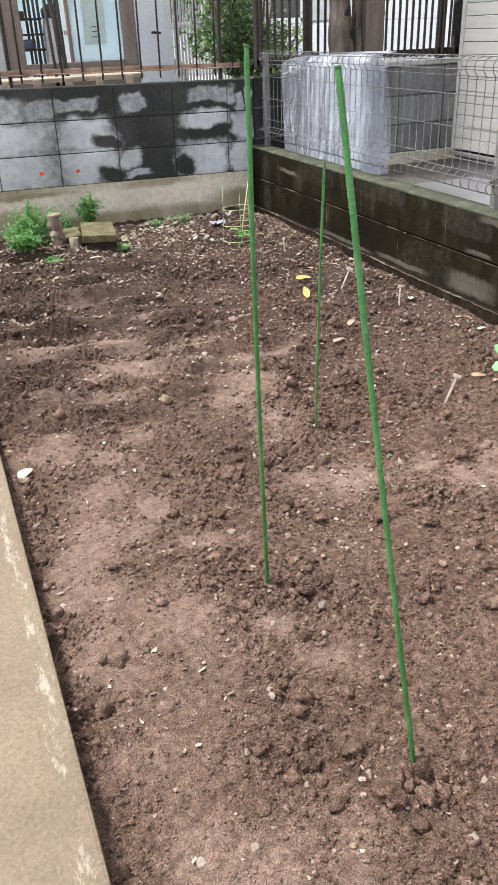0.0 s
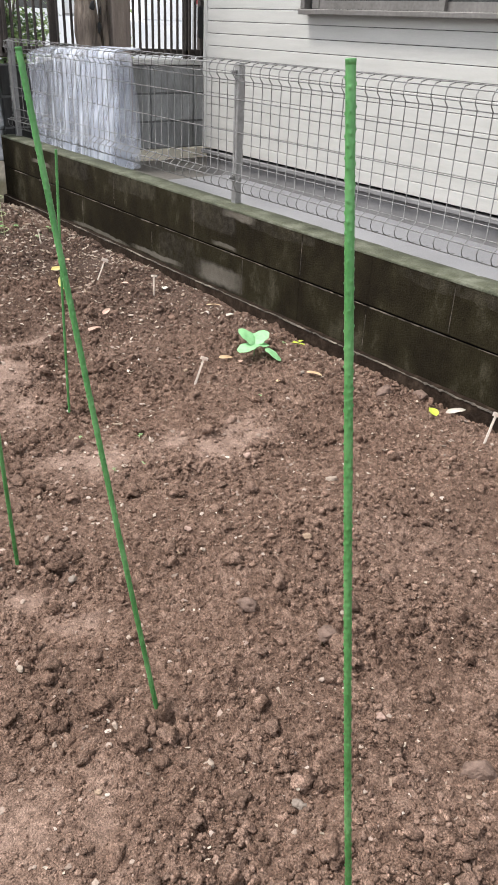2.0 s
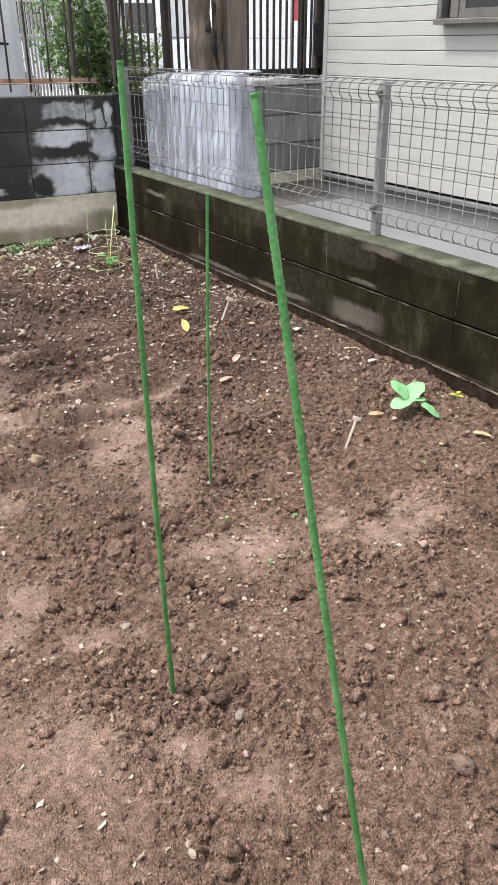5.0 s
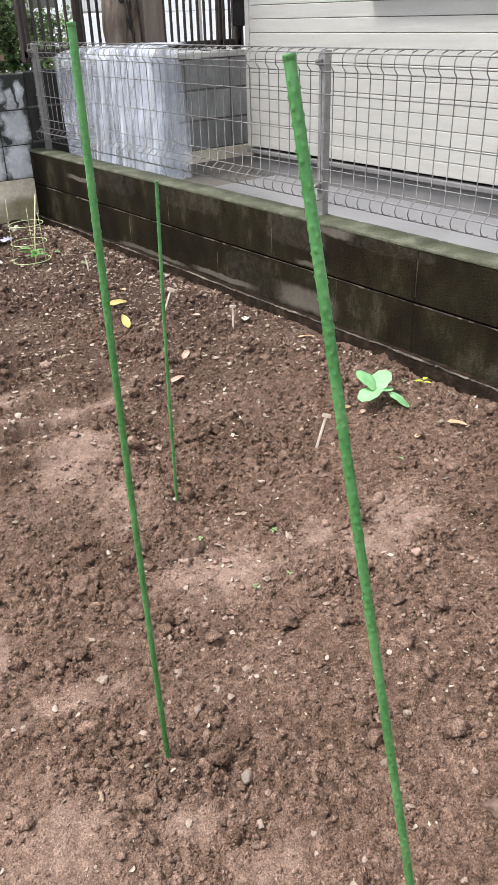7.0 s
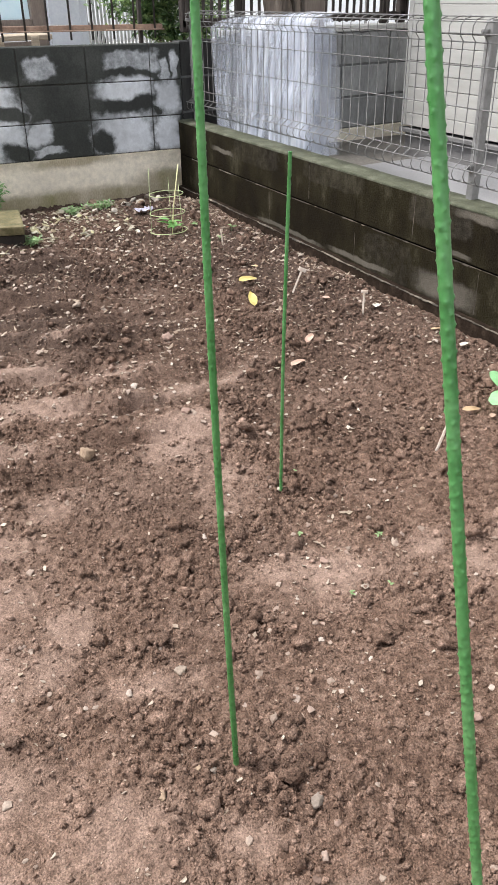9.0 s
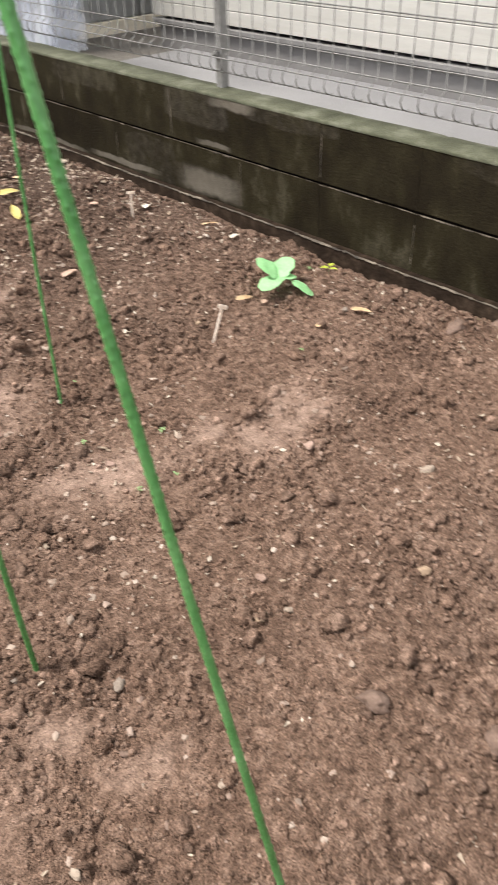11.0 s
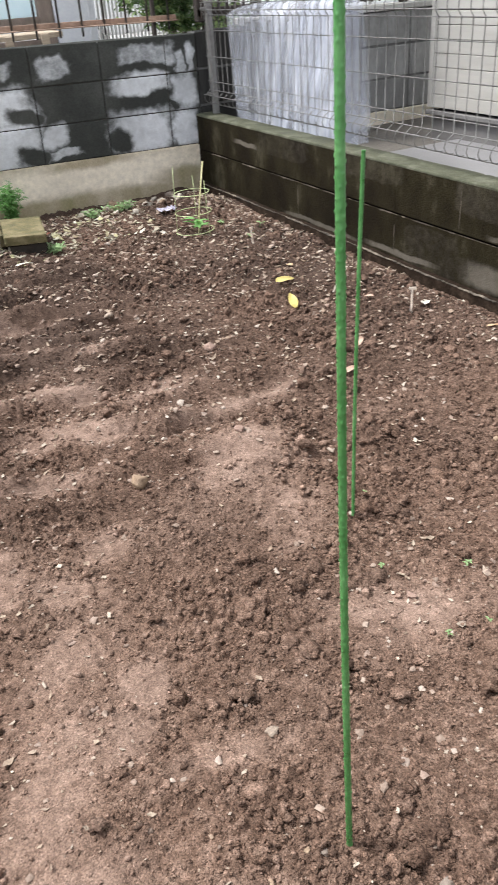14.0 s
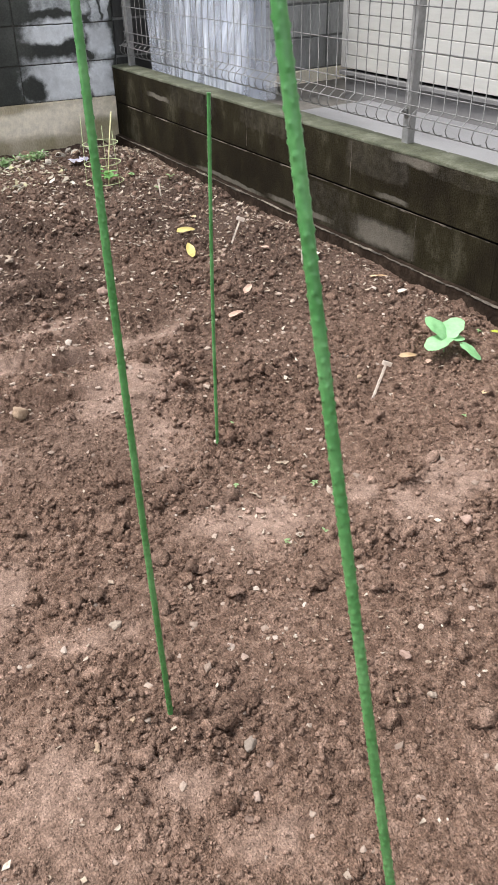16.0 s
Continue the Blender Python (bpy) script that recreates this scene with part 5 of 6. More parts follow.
def feathery(x, y, h, spread, n, seed, label, mat=None, flowers=()):
    rr = random.Random(seed)
    t = thing("weed", label, "weed", "weeds", at=(x, y, ground_z(x, y)))
    bm = bmesh.new()
    stems = bmesh.new()
    for k in range(n):
        a, lean = rr.uniform(0, 6.28), rr.uniform(0.0, 1.0) ** 0.7
        top = Vector((spread * lean * math.cos(a), spread * lean * math.sin(a) * 0.7, h * rr.uniform(0.45, 1.0) * (1 - 0.35 * lean)))
        base = Vector((0.2 * top.x, 0.2 * top.y, -0.01))
        midp = base.lerp(top, 0.55) + Vector((0, 0, 0.12 * h))
        tube(stems, [base, midp, top], [0.0016, 0.0012, 0.0007], 4, False)
        for j in range(14):
            s = rr.uniform(0.15, 1.0)
            p = base.lerp(midp, s / 0.55) if s < 0.55 else midp.lerp(top, (s - 0.55) / 0.45)
            blade(bm, Matrix.Translation(p) @ pose(0, 0, 0, rr.uniform(-40, 40), rr.uniform(-50, 25), rr.uniform(0, 360)), rr.uniform(0.014, 0.034), rr.uniform(0.006, 0.013), 0.2, 0.3, 0.2, 3)
    part("stem", stems, mat or M_WEED, t)
    part("foliage", bm, mat or M_WEED, t)
    for fx, fy, fz in flowers:
        bm = bmesh.new()
        tube(bm, [(0, 0, 0), (0.5 * (fx - x) + 0.01, 0.5 * (fy - y), fz * 0.6), (fx - x, fy - y, fz)], 0.0011, 5)
        part("flower_stalk", bm, M_WEED, t)
        bm = bmesh.new()
        for q in range(4):
            blade(bm, pose(fx - x, fy - y, fz, 0, -50, 90 * q), 0.026, 0.028, 0.2, -0.2, 0, 4)
        part("flower", bm, M_POPPY, t, "orange-red poppy flower")


feathery(0.645, 5.218, 0.31, 0.19, 120, 1, "bushy feathery green weed with an orange-red flower", None, ((0.762, 5.249, 0.40),))
feathery(0.566, 5.035, 0.19, 0.16, 60, 2, "low feathery green weed in the litter")
feathery(0.856, 5.499, 0.24, 0.12, 50, 3, "feathery green weed by the wall", None, ((1.029, 5.53, 0.40),))
feathery(1.069, 5.550, 0.25, 0.10, 75, 4, "feathery green weed by the wall's foot")
feathery(1.653, 5.395, 0.08, 0.10, 14, 5, "low pale green weed among rubble", M_SPROUT)
feathery(1.109, 4.930, 0.04, 0.10, 12, 6, "flat green weed in the leaf litter", M_SPROUT)
feathery(0.710, 4.920, 0.04, 0.12, 12, 7, "flat green weed in the leaf litter", M_WEED)
feathery(1.469, 5.378, 0.05, 0.08, 9, 8, "low pale green weed among rubble", M_SPROUT)

# rubble along the foot of the north wall
rr = random.Random(5)
for k in range(34):
    x = rr.uniform(1.40, 2.05)
    y = 5.64 - rr.uniform(0.0, 0.32) * (1.1 - abs(x - 1.68))
    stone(x, y, rr.uniform(0.012, 0.032), rr.choice(("tan", "pale", "pale", "grey", "pale")), 1.2, 0.8, 0.7, rr.uniform(0, 360), 200 + k, group="rubble by the wall", label="pale broken rubble stone at the wall's foot")
M_FILM = material("thin_plastic_scrap", ((0.36, 0.34, 0.43), (0.52, 0.50, 0.58)), scale=30, rough=(0.2, 0.4), bump=0.3)
bm = bmesh.new()
film = [[bm.verts.new((0.012 * a - 0.055 + 0.008 * noise.noise((a * 0.9, b * 0.9, 1)), 0.011 * b - 0.035 + 0.008 * noise.noise((a * 0.9, b * 0.9, 7)), 0.012 + 0.016 * noise.noise((a * 0.8, b * 0.8, 4)) + 0.006 * noise.noise((a * 2.1, b * 2.1, 9)))) for b in range(7)] for a in range(10)]
for a, b in zip(film, film[1:]):
    for k in range(6):
        bm.faces.new((a[k], a[k + 1], b[k + 1], b[k]))
sc = part("plastic_scrap", bm, M_FILM)
sc.matrix_world = pose(1.84, 5.19, ground_z(1.84, 5.19) + 0.01)
tagged(sc, "crumpled pale lilac scrap of plastic film", "litter")

# ---- covered goods behind the fence ----
# stretched colour streaks paint the light and shade of the folds
M_SHEET = material("plastic_sheet", ((0.40, 0.43, 0.50), (0.56, 0.59, 0.67), (0.80, 0.83, 0.90)), scale=5.5, rough=(0.16, 0.34), bump=0.15, bump_scale=25, stretch=(1, 2.2, 0.25), spec=0.7)
M_FOLD = M_SHEET.copy()
M_FOLD.name = "plastic_fold"
for mt, thin, milky in ((M_SHEET, 0.10, 0.62), (M_FOLD, 0.14, 0.72)):
    # a single, clearer layer at the north end, milky where it lies doubled, in upright streaks
    nt = mt.node_tree
    where, sep, clear, turn, streak, range_, times = (nt.nodes.new("ShaderNode" + k) for k in ("NewGeometry", "SeparateXYZ", "MapRange", "Mapping", "TexNoise", "MapRange", "Math"))
    clear.inputs[1].default_value, clear.inputs[2].default_value, clear.inputs[3].default_value, clear.inputs[4].default_value = 5.65, 5.05, 0.45, 1.0
    turn.inputs["Scale"].default_value = (1, 11, 1.1)
    streak.inputs["Scale"].default_value, streak.inputs["Detail"].default_value = 1.6, 4
    range_.inputs[1].default_value, range_.inputs[2].default_value, range_.inputs[3].default_value, range_.inputs[4].default_value = 0.36, 0.64, thin, milky
    times.operation = "MULTIPLY"
    nt.links.new(where.outputs["Position"], sep.inputs[0])
    nt.links.new(sep.outputs[1], clear.inputs[0])
    nt.links.new(where.outputs["Position"], turn.inputs[0])
    nt.links.new(turn.outputs[0], streak.inputs["Vector"])
    nt.links.new(streak.outputs["Fac"], range_.inputs[0])
    nt.links.new(clear.outputs[0], times.inputs[0])
    nt.links.new(range_.outputs[0], times.inputs[1])
    nt.links.new(times.outputs[0], nt.nodes["Principled BSDF"].inputs["Alpha"])
X0, X1, Y0, Y1, ZT, ZB = 2.53, 2.66, 4.50, 5.66, 1.015, 0.40


def sheet_point(u, v):
    """u runs along the front and round the end, v from the bottom front over the top to the back."""
    front = Y1 - Y0
    r = 0.05
    if u < front - r:
        p, nrm = Vector((X0, Y1 - u, 0)), Vector((-1, 0, 0))
    elif u < front - r + r * math.pi / 2:
        a = (u - front + r) / r
        p, nrm = Vector((X0 + r - r * math.cos(a), Y0 + r - r * math.sin(a), 0)), Vector((-math.cos(a), -math.sin(a), 0))
    else:
        s = u - front + r - r * math.pi / 2
        p, nrm = Vector((X0 + r + s, Y0, 0)), Vector((0, -1, 0))
    h = ZT - ZB - 0.05
    fold = 0.050 * (1 - abs(math.sin(u * 8.0 + 2.0 * math.sin(u * 4.3) + 1.3 * v))) ** 1.2 + 0.010 * (1 - abs(math.sin(u * 23 + 3 * math.sin(u * 6) - 1.4 * v))) + 0.020 * noise.noise((u * 6, v * 2.0, 0)) + 0.007 * noise.noise((u * 17, v * 6, 3))
    if v < h:
        k = 1 - v / h
        p.z = ZB + v
        p += nrm * (fold * (0.35 + 0.65 * k) + 0.012 * k * k + 0.012 * noise.noise((u * 6, v * 6, 8)))
        out = min(1.0, max(0.0, (u - 0.35) / 0.5))
        p += nrm * 0.032 * k * k * out * out * (3 - 2 * out)
        p.y -= 0.20 * k ** 1.4 * max(0.0, 1 - u / 0.40)
        p.x = max(p.x, 2.464)
        if v == 0:
            p += nrm * 0.008
    else:
        a = min(1.0, (v - h) / 0.08) * math.pi / 2
        s = max(0.0, v - h - 0.08)
        p.z = ZT - 0.05 + 0.05 * math.sin(a) + 0.010 * noise.noise((u * 5, s * 8, 5)) + 0.022 * math.exp(-((u - 0.98) / 0.17) ** 2) - 0.03 * max(0.0, 1 - u / 0.25)
        p -= nrm * (0.05 * (1 - math.cos(a)) + s)
        p += nrm * fold * 0.3 * (1 - a / 1.571)
    return p


cover = thing("covered_stack", "stacked goods covered by a clear bluish plastic sheet behind the fence", "covered stack")
bm = bmesh.new()
nu, nv = 190, 46
uu = [(1.16 + 0.10) * i / nu for i in range(nu + 1)]
vv = [(0.58 + 0.08 + 0.15) * j / nv for j in range(nv + 1)]
gridv = [[bm.verts.new(sheet_point(u, v)) for v in vv] for u in uu]
for a, b in zip(gridv, gridv[1:]):
    for k in range(nv):
        bm.faces.new((a[k], a[k + 1], b[k + 1], b[k])).smooth = True
sheet = part("plastic_sheet", bm, M_SHEET, cover, "wrinkled translucent bluish plastic sheet")
sol = sheet.modifiers.new("thickness", "SOLIDIFY")
sol.thickness = 0.001
# the right end of the sheet is doubled over
bm = bmesh.new()
uu = [0.46 + (1.26 - 0.46) * i / 120 for i in range(121)]
gridv = []
for i, u in enumerate(uu):
    row = []
    for v in vv:
        q = sheet_point(u + 0.02 * math.sin(v * 7), v)
        c = Vector((X0 + 0.10, Y0 + 0.12 if u > 0.9 else q.y, q.z - 0.05))
        row.append(bm.verts.new(q + (q - c).normalized() * (0.010 + 0.006 * noise.noise((u * 11, v * 3, 21)))))
    gridv.append(row)
for a, b in zip(gridv, gridv[1:]):
    for k in range(nv):
        bm.faces.new((a[k], a[k + 1], b[k + 1], b[k])).smooth = True
part("sheet_fold", bm, M_FOLD, cover, "doubled end of the plastic sheet")
part("crate", bevelled((X0 + 0.075, Y0 + 0.06, 0.16), (X1 + 0.03, Y0 + 0.60, ZT - 0.04), 0.03, 2), material("pale_crate", ((0.30, 0.315, 0.35), (0.46, 0.48, 0.52)), scale=4, bump=0.2), cover, "pale grey crate under the sheet")
part("crate", bevelled((X0 + 0.085, Y0 + 0.63, 0.16), (X1 + 0.03, Y1 - 0.05, ZT - 0.09), 0.03, 2), material("dark_crate", ((0.05, 0.052, 0.056), (0.12, 0.122, 0.13)), scale=4, bump=0.2), cover, "dark grey crate under the sheet")

# ---- far block wall with its picket fence ----
far = thing("wall_far", "grey block wall behind the side yard", "wall", kind="structure")
FYW = 5.79
part("core", bevelled((2.375, FYW + 0.006, -0.2), (9.0, FYW + 0.112, 0.885), 0.003), M_FARJOINT, far)
me_f = mesh_of("block", bevelled((-0.196, -0.058, -0.0965), (0.196, 0.058, 0.0965), 0.006), M_FARBLOCK)
# darkened copy for the first column, its shade painted into the material
me_fshade = mesh_of("block", bevelled((-0.196, -0.058, -0.0965), (0.196, 0.058, 0.0965), 0.006), M_SHADEDWET)
part("base", bevelled((2.375, FYW - 0.01, -0.2), (9.0, FYW + 0.1, 0.283), 0.006), M_BASE, far, "pale beige concrete base")
for r in range(3):
    for c in range(16):
        piece("block", me_fshade if c == 0 else me_f, far, pose(2.572 + 0.4 * c, FYW + 0.06, 0.79 - 0.202 * r))
part("coping", bevelled((2.70, FYW - 0.012, 0.892), (9.0, FYW + 0.13, 0.93), 0.006), material("pale_coping", ((0.45, 0.44, 0.42), (0.62, 0.61, 0.58)), scale=6), far, "pale concrete coping")

pickets = thing("picket_fence", "tall dark brown vertical bar fence on the far wall", "fence")
me_bar = mesh_of("bar", bevelled((-0.0085, -0.008, 0), (0.0085, 0.008, 1.28), 0.003), M_BROWNBAR)
part("bottom_rail", bevelled((2.42, FYW + 0.04, 0.955), (4.14, FYW + 0.08, 1.0), 0.004), M_BROWNBAR, pickets)
part("top_rail", bevelled((2.42, FYW + 0.04, 2.2), (4.14, FYW + 0.08, 2.24), 0.004), M_BROWNBAR, pickets)
for k in range(31):
    piece("bar", me_bar, pickets, pose(2.45 + 0.0555 * k, FYW + 0.028, 0.95))
for x in (2.45, 2.83, 3.95, 4.09):
    part("post", bevelled((x - 0.028, FYW + 0.04, 0.93), (x + 0.028, FYW + 0.09, 2.28), 0.005), M_BROWNBAR, pickets)
part("gate_box", bevelled((4.02, FYW - 0.01, 1.08), (4.12, FYW + 0.017, 1.30), 0.006), M_BLACK, pickets, "dark latch box")

tree = thing("tree", "old tree with a rough pale brown trunk beside the far wall", "tree", at=(2.972, 5.60, 0.20))
bm = bmesh.new()
pts = [(0.02 * math.sin(k), 0.015 * math.cos(k * 1.3), 0.25 * k - 0.1) for k in range(18)]
tube(bm, pts, [0.080 - 0.001 * k + 0.008 * math.sin(k * 2.2) for k in range(18)], 22)
bmesh.ops.subdivide_edges(bm, edges=bm.edges[:], cuts=2, use_grid_fill=True)
for v_ in bm.verts:
    a_ = math.atan2(v_.co.y, v_.co.x)
    d_ = 0.013 * abs(noise.noise((a_ * 3.0, v_.co.z * 1.4, 0.0))) + 0.012 * noise.noise((v_.co.x * 9, v_.co.y * 9, v_.co.z * 6))
    v_.co.x += d_ * math.cos(a_)
    v_.co.y += d_ * math.sin(a_)
part("trunk", bm, M_BARK, tree)
for z, a, r in ((0.93, 300, 0.022), (1.06, 262, 0.017), (1.17, 305, 0.024), (1.03, 320, 0.015)):
    ca, sa = math.cos(radians(a)), math.sin(radians(a))
    v, f = lumpy(3, z * 7, 0.3, 1.0)
    ob = new("knot", raw_mesh("knot", v * (0.35 * r, r, 1.5 * r), f, M_BLACK, True))
    ob.parent = tree
    ob.matrix_basis = pose(0.080 * ca, 0.080 * sa, z, 0, 0, a)
    tagged(ob, "dark hollow knot in the bark")
stub = bmesh.new()
tube(stub, [(0.07, -0.02, 0.2), (0.115, -0.01, 0.75), (0.10, 0.0, 1.2), (0.12, 0.01, 2.4)], [0.032, 0.03, 0.034, 0.025], 14)
part("stem", stub, M_BARK, tree, "thin dark second stem")
crown = bmesh.new()
rr = random.Random(8)
for k in range(900):
    a, r, z = rr.uniform(0, 6.28), 1.4 * rr.random() ** 0.5, 4.6 + 1.6 * rr.random()
    blade(crown, Matrix.Translation((r * math.cos(a), r * math.sin(a), z)) @ pose(0, 0, 0, rr.uniform(-60, 60), rr.uniform(-60, 60), rr.uniform(0, 360)), 0.11, 0.05, 0.2, 0.2, 0, 2)
part("crown", crown, M_WEED, tree, "crown of green leaves")
for k in range(4):
    a = 1.57 * k + 0.4
    bm = bmesh.new()
    tube(bm, [(0, 0, 3.0), (0.4 * math.cos(a), 0.4 * math.sin(a), 4.1), (0.9 * math.cos(a), 0.9 * math.sin(a), 5.2)], [0.07, 0.05, 0.025], 10)
    part("limb", bm, M_BARK, tree)
timber = part("timber_post", bevelled((3.125, 5.55, 0.20), (3.272, 5.64, 2.9), 0.01, 2), M_TIMBER)
tagged(timber, "weathered grey-brown timber post beside the tree", "post")


def shrub(x, y, z0, z1, rx, ry, n, seed, label, mats, leaf=(0.035, 0.07), stems=7):
    rr = random.Random(seed)
    t = thing("shrub", label, "shrub", "shrubs", at=(x, y, z0))
    for k in range(stems):
        bm = bmesh.new()
        a = rr.uniform(0, 6.28)
        tube(bm, [(0.05 * math.cos(a), 0.05 * math.sin(a), 0), (0.3 * rx * math.cos(a), 0.3 * ry * math.sin(a), 0.5 * (z1 - z0)), (0.7 * rx * math.cos(a), 0.7 * ry * math.sin(a), 0.92 * (z1 - z0))], [0.014, 0.01, 0.004], 6)
        part("branch", bm, M_BARK, t)
    clumps_ = [(rr.uniform(-1, 1), rr.uniform(-1, 1), rr.uniform(0.1, 1.0), rr.uniform(0.16, 0.3)) for _ in range(26)]
    for mi, mat in enumerate(mats):
        bm = bmesh.new()
        for k in range(n // len(mats)):
            cx_, cy_, cz_, cr = rr.choice(clumps_)
            p = Vector((rx * cx_ * 0.8 + cr * rx * rr.gauss(0, 0.7), ry * cy_ * 0.8 + cr * ry * rr.gauss(0, 0.7), (z1 - z0) * cz_ + cr * 0.4 * rr.gauss(0, 0.7)))
            blade(bm, Matrix.Translation(p) @ pose(0, 0, 0, rr.uniform(-50, 50), rr.uniform(-50, 40), rr.uniform(0, 360)), rr.uniform(*leaf), rr.uniform(*leaf) * 0.45, 0.25, 0.25, 0, 2)
        part("foliage", bm, mat, t)


M_BUSH1 = leaf_material("bush_dark", ((0.07, 0.13, 0.05), (0.14, 0.23, 0.09)), 0.35, 0.4)
M_BUSH2 = leaf_material("bush_bright", ((0.20, 0.31, 0.10), (0.36, 0.46, 0.21)), 0.35, 0.5)
shrub(2.60, 6.34, 0.158, 1.78, 0.44, 0.24, 6500, 1, "dense leafy green shrub behind the railing", (M_BUSH1, M_BUSH1, M_BUSH2))
shrub(3.42, 5.99, 0.158, 1.5, 0.10, 0.08, 260, 2, "thin shrub with yellow-green leaves behind the fence", (M_BUSH2, M_LIME), stems=2)
shrub(2.76, 6.10, 0.158, 1.12, 0.18, 0.10, 420, 3, "low yellow-green shrub behind the fence", (M_BUSH2,), stems=3)

# ---- rusty railing behind the north wall ----
rail = thing("railing", "rust-brown steel railing with thin dark vertical bars", "railing")
rail.matrix_world = pose(2.335, 0, 0.27, 0, 1.0, 0) @ pose(-2.335, 0, -0.27)
RY = 5.97
part("rail", bevelled((-3.0, RY - 0.02, 0.945), (2.34, RY + 0.015, 0.952), 0.002), M_RUST, rail)
part("rail", bevelled((-3.0, RY + 0.012, 0.952), (2.34, RY + 0.018, 0.978), 0.002), M_RUST, rail)
part("rail", bevelled((-3.0, RY - 0.012, 1.88), (2.34, RY + 0.012, 1.91), 0.002), M_RUST, rail)
bm = bmesh.new()
tube(bm, [(0, 0, 0.90), (0, 0, 1.89)], 0.0065, 8)
me_rb = mesh_of("bar", bm, M_BAR)
for k in range(40):
    piece("bar", me_rb, rail, pose(2.285 - 0.1335 * k, RY + 0.004, 0))
for x in (2.2, 0.75, -0.8, -2.3):
    part("post", bevelled((x - 0.011, RY + 0.02, 0.158), (x + 0.011, RY + 0.05, 1.9), 0.003), M_BROWNBAR, rail)

poles = thing("poles", "bundle of thin brown poles leaning behind the railing", "poles", at=(1.22, 6.45, 0.158))
for k, (dx, lean) in enumerate(((-0.06, -0.03), (-0.02, -0.02), (0.0, 0.01), (0.03, -0.05), (0.10, -0.20))):
    bm = bmesh.new()
    tube(bm, [(dx, 0, 0), (dx + lean, 0.15, 1.7)], 0.012, 8)
    part("pole", bm, M_BROWNBAR, poles)

# ---- shed front with glazed door, metal cabinet and slatted screen ----
shed = thing("shed", "shed with brown posts and a large bright window", "shed")
BY = 7.2
part("post", bevelled((0.885, BY - 0.05, 0.158), (1.04, BY + 0.06, 2.4), 0.006), M_SHEDPOST, shed)
part("post", bevelled((1.83, BY - 0.05, 0.158), (1.935, BY + 0.06, 2.4), 0.006), M_SHEDPOST, shed)
part("lower_panel", bevelled((1.04, BY - 0.02, 0.158), (1.83, BY + 0.03, 0.86), 0.004), M_SHEDPOST, shed)
part("window_rail", bevelled((0.9, BY - 0.055, 0.93), (1.83, BY + 0.03, 1.0), 0.004), M_SHEDPOST, shed, "brown sill board")
part("header", bevelled((-2.5, BY - 0.04, 2.05), (1.94, BY + 0.06, 2.4), 0.006), M_TIMBER, shed)
part("side_wall", bevelled((-2.5, BY, 0.158), (0.885, BY + 0.06, 2.4), 0.004), M_PALEWALL, shed, "pale rendered wall")
# pale bluish colour stands in for reflection and brightness behind the glass
M_BRIGHTPANE = leaf_material("bright_pane", ((0.66, 0.80, 0.86), (0.88, 0.95, 0.97)), 0.3, 0.6, 2.2)
part("pane", bevelled((1.42, BY, 1.0), (1.83, BY + 0.008, 2.05), 0.001), M_BRIGHTPANE, shed, "bluish window pane with its brightness put into the colour")
part("jamb", bevelled((1.395, BY - 0.02, 1.0), (1.42, BY + 0.02, 2.05), 0.003), M_SHEDPOST, shed)
part("roof", bevelled((-2.6, BY - 0.06, 2.4), (2.0, BY + 0.35, 2.5), 0.01), M_FRAME, shed)
# added panel, pale in place of the bright inside
part("panel", bevelled((0.86, BY + 0.52, 0.158), (1.46, BY + 0.53, 2.35), 0.002), M_BRIGHTPANE, shed, "pale panel added to stand for the bright inside")
part("notice", bevelled((1.52, BY - 0.012, 1.12), (1.70, BY - 0.002, 1.48), 0.001), leaf_material("pale_paper", ((0.70, 0.77, 0.73), (0.84, 0.89, 0.86)), 0.6, 0.5), shed, "pale paper notice on the pane")
for k in range(3):
    part("notice_line", bevelled((1.585, BY - 0.016, 1.24 - 0.035 * k), (1.625, BY - 0.0125, 1.246 - 0.035 * k), 0.0005), M_BAR, shed)
rack = thing("storage_rack", "dark metal rack with thin shelves inside the shed opening", "rack", at=(1.0, BY + 0.25, 0.158))
for x in (0.0, 0.16, 0.23):
    for y in (0.0, 0.22):
        part("upright", bevelled((x - 0.01, y - 0.01, 0), (x + 0.01, y + 0.01, 1.75), 0.002), M_BAR, rack)
for z in (0.75, 0.93, 1.04, 1.15, 1.42):
    part("shelf", bevelled((-0.02, -0.01, z), (0.25, 0.24, z + 0.016), 0.002), M_BAR, rack)
for x, z, w, h, m_ in ((0.02, 1.166, 0.10, 0.05, M_BAR), (0.06, 0.946, 0.12, 0.07, M_CABINETBLUE), (0.0, 1.056, 0.09, 0.045, M_PALEWALL)):
    bx = part("box", bevelled((x, 0.02, z), (x + w, 0.18, z + h), 0.006, 2), m_)
    bx.matrix_world = pose(1.0, BY + 0.25, 0.158)
    tagged(bx, "small storage box on the dark rack", "box", "boxes on the rack")
can = thing("canister", "tall white canister with a dark lid in the shed opening", "canister", at=(1.325, BY + 0.28, 0.158))
bm = bmesh.new()
tube(bm, [(0, 0, 0), (0, 0, 1.08), (0, 0, 1.16)], [0.075, 0.075, 0.06], 20)
part("body", bm, M_PALEWALL, can)
bm = bmesh.new()
tube(bm, [(0, 0, 1.16), (0, 0, 1.22), (0, 0, 1.26)], [0.065, 0.07, 0.03], 20)
part("lid", bm, M_BAR, can, "dark rounded lid")
cabinet = thing("cabinet", "light grey metal cabinet with a lever handle", "cabinet")
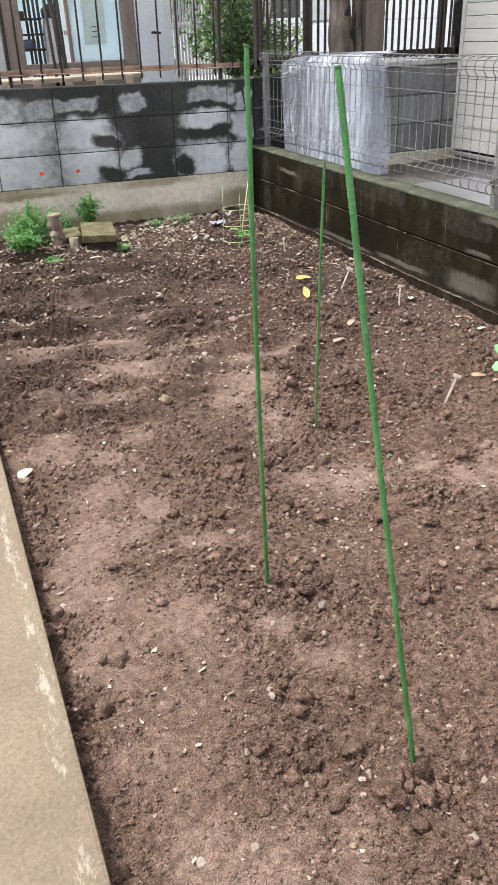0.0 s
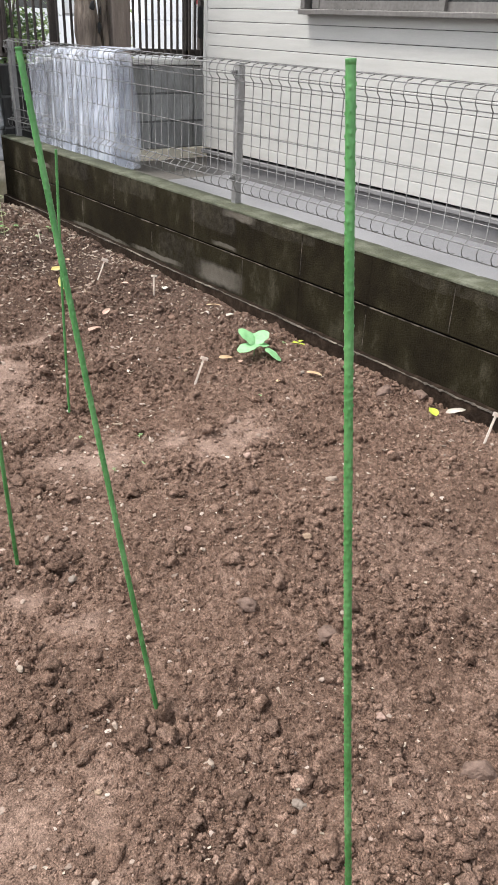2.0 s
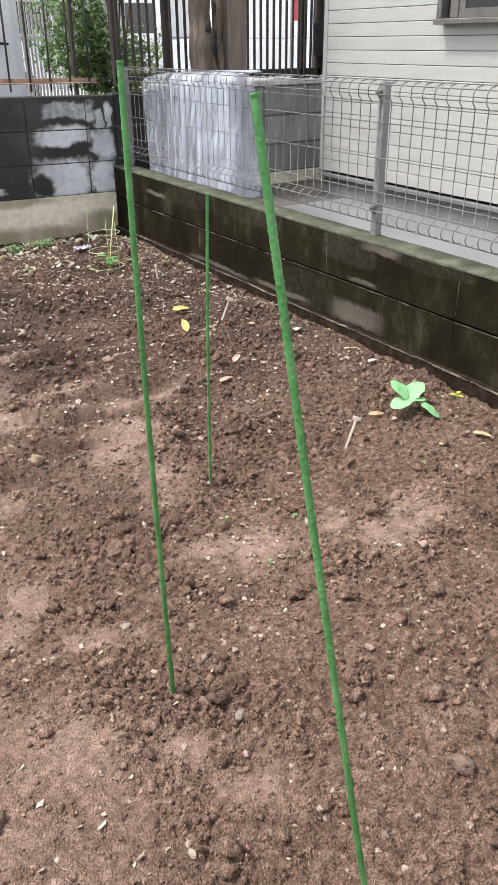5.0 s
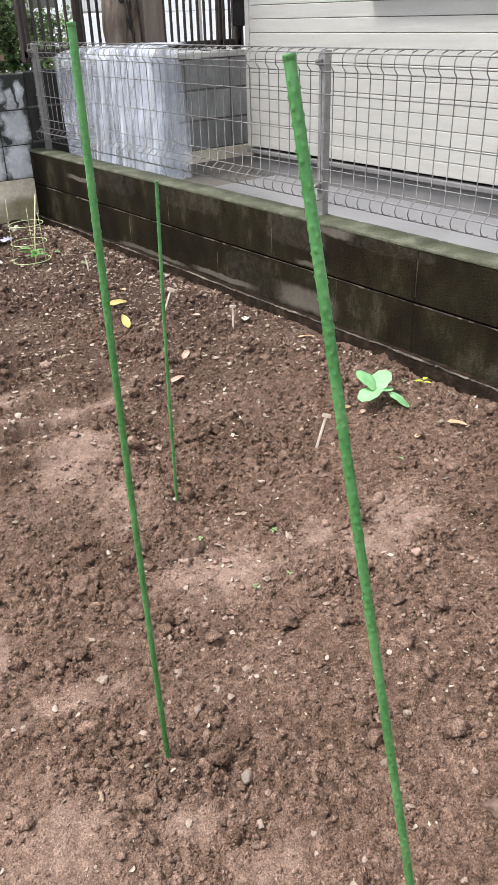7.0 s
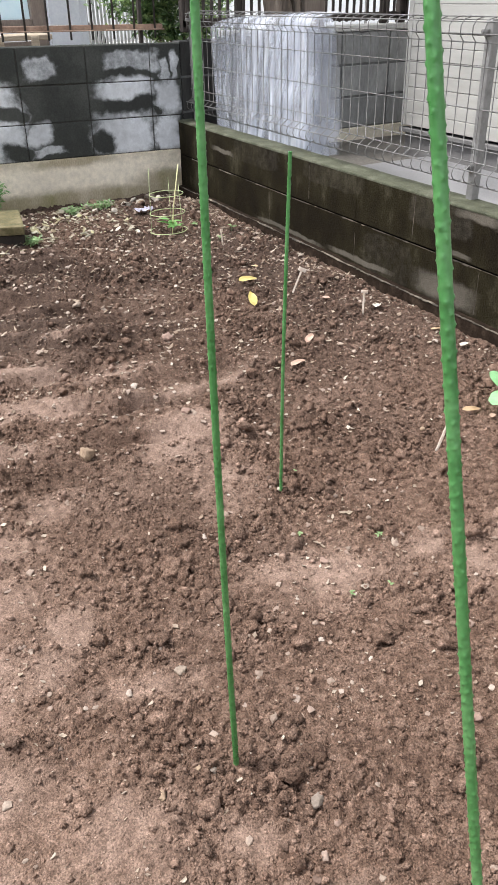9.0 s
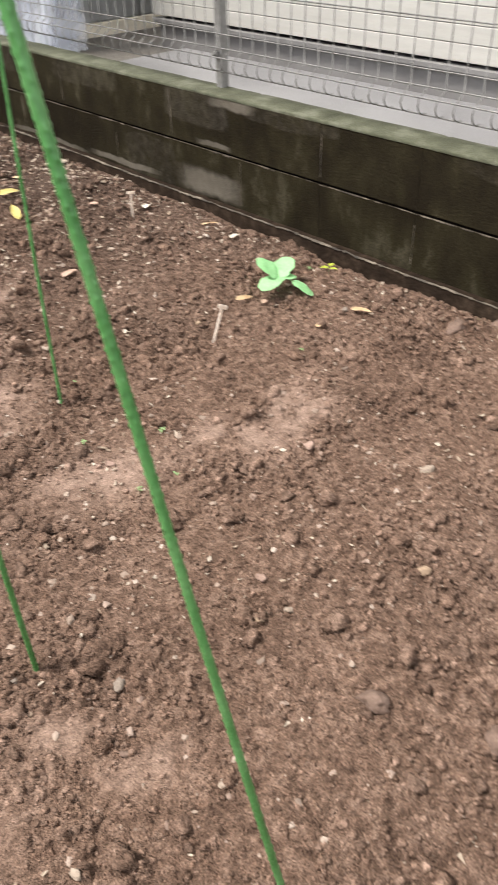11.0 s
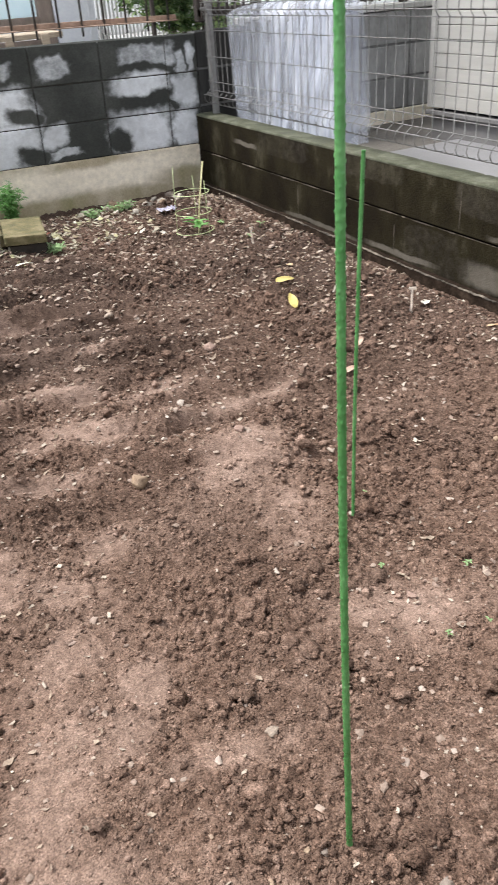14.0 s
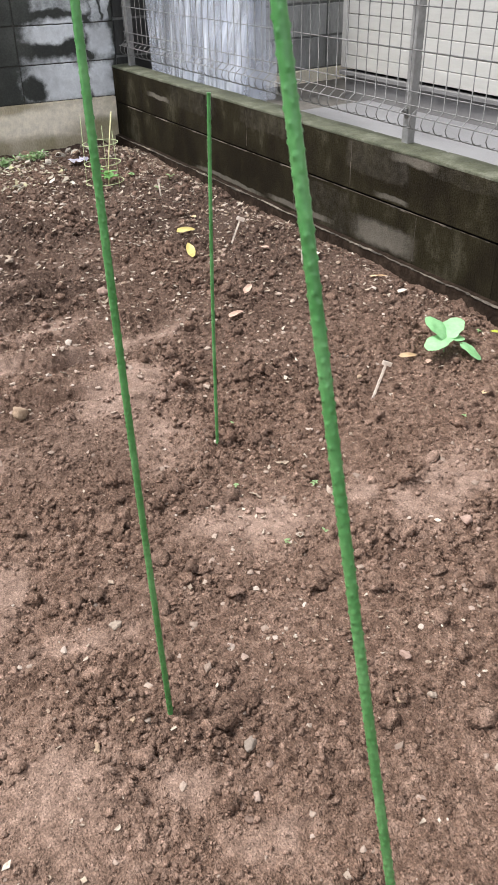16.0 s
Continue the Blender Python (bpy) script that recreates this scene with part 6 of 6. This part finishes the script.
M_CAB = material("grey_paint", ((0.68, 0.695, 0.75), (0.76, 0.775, 0.83)), scale=3, rough=(0.35, 0.5), bump=0.05)
part("body", bevelled((1.94, BY - 0.06, 0.158), (2.235, BY + 0.3, 2.0), 0.006), M_CAB, cabinet)
dr = part("door", bevelled((1.95, BY - 0.078, 0.2), (2.18, BY - 0.062, 1.97), 0.004), M_CAB, cabinet)
bm = bmesh.new()
tube(bm, [(2.06, BY - 0.08, 1.185), (2.06, BY - 0.115, 1.185), (2.12, BY - 0.118, 1.18)], 0.009, 8)
part("handle", bm, M_BLACK, dr, "dark lever handle")
screen = thing("slat_screen", "white vertical slat screen behind the shrub", "screen")
M_WHITE = material("white_paint", ((0.50, 0.50, 0.49), (0.60, 0.60, 0.59)), scale=5, bump=0.1)
me_sl = mesh_of("slat", bevelled((-0.009, -0.008, 0), (0.009, 0.008, 1.9), 0.002), M_WHITE)
for k in range(34):
    piece("slat", me_sl, screen, pose(2.28 + 0.030 * k, 7.5, 0.158))
for z in (0.6, 1.2, 1.9):
    part("rail", bevelled((2.25, 7.51, z), (3.28, 7.53, z + 0.04), 0.003), M_WHITE, screen)
crates = thing("crate", "low beige slatted crate behind the north wall", "crate", at=(0.95, 6.5, 0.158))
# solid black block in place of the shade behind the slats
part("body", bevelled((-0.9, -0.12, 0), (0.78, 0.15, 0.70), 0.01), M_BLACK, crates, "solid black block standing in for the shaded inside")
part("top_board", bevelled((-0.92, -0.15, 0.745), (0.80, 0.17, 0.775), 0.004), M_BEIGE, crates)
part("bottom_board", bevelled((-0.92, -0.15, 0.64), (0.80, -0.12, 0.70), 0.004), M_BEIGE, crates)
for k in range(8):
    part("slat", bevelled((-0.88 + 0.22 * k, -0.165, 0.1), (-0.83 + 0.22 * k, -0.151, 0.77), 0.003), M_BEIGE, crates)

# ---- street: parked van and a pale building ----
van = thing("van", "white van parked in the street beyond the fence", "van", at=(5.9, 15.5, 0.162))
M_CAR = material("white_car_paint", ((0.68, 0.69, 0.70), (0.76, 0.77, 0.78)), scale=2, rough=(0.2, 0.3), bump=0)
part("body", bevelled((-2.1, -0.8, 0.3), (2.1, 0.8, 1.05), 0.10, 3), M_CAR, van)
bm = bevelled((-1.9, -0.75, 1.0), (1.4, 0.75, 1.85), 0.14, 3)
part("cabin", bm, M_CAR, van)
for x0, x1 in ((-1.7, -0.75), (-0.65, 0.3), (0.4, 1.2)):
    part("window", bevelled((x0, -0.765, 1.15), (x1, -0.745, 1.62), 0.008), M_GLASS, van, "dark side window")
for x in (-1.35, 1.35):
    bm = bmesh.new()
    tube(bm, [(x, -0.83, 0.3), (x, -0.62, 0.3)], 0.3, 20)
    w = part("wheel", bm, M_BLACK, van)
    bm = bmesh.new()
    tube(bm, [(x, -0.845, 0.3), (x, -0.825, 0.3)], 0.18, 16)
    part("rim", bm, M_POST, w)
car = copy_thing(van, pose(11.2, 17.0, 0.162, 0, 0, 180))
tagged(car, "white car standing farther along the street", "van")
sign = thing("street_sign", "grey street post with a narrow red banner", "sign", at=(9.95, 14.5, 0.162))
part("post", tube(bmesh.new(), [(0, 0, 0), (0, 0, 3.0)], 0.03, 12), M_POST, sign)
part("banner", bevelled((0.03, -0.01, 1.35), (0.16, 0.01, 2.9), 0.004), material("red_cloth", ((0.38, 0.05, 0.06), (0.50, 0.09, 0.10)), scale=5, bump=0), sign, "narrow red banner")
bld = thing("building", "pale low building across the street", "building")
part("wall", bevelled((-30, 24, 0.16), (40, 30, 6.5), 0.05), M_PALEWALL, bld)
part("roof", bevelled((-30.4, 23.6, 6.5), (40.4, 30.4, 6.9), 0.05), M_FRAME, bld)
for k in range(14):
    w = part("window", bevelled((-24 + 4.4 * k, 23.97, 1.2), (-21.6 + 4.4 * k, 24.02, 2.9), 0.02), M_POST, bld)
    part("pane", bevelled((-23.9 + 4.4 * k, 23.95, 1.3), (-21.7 + 4.4 * k, 23.968, 2.8), 0.01), M_WHITE, w)
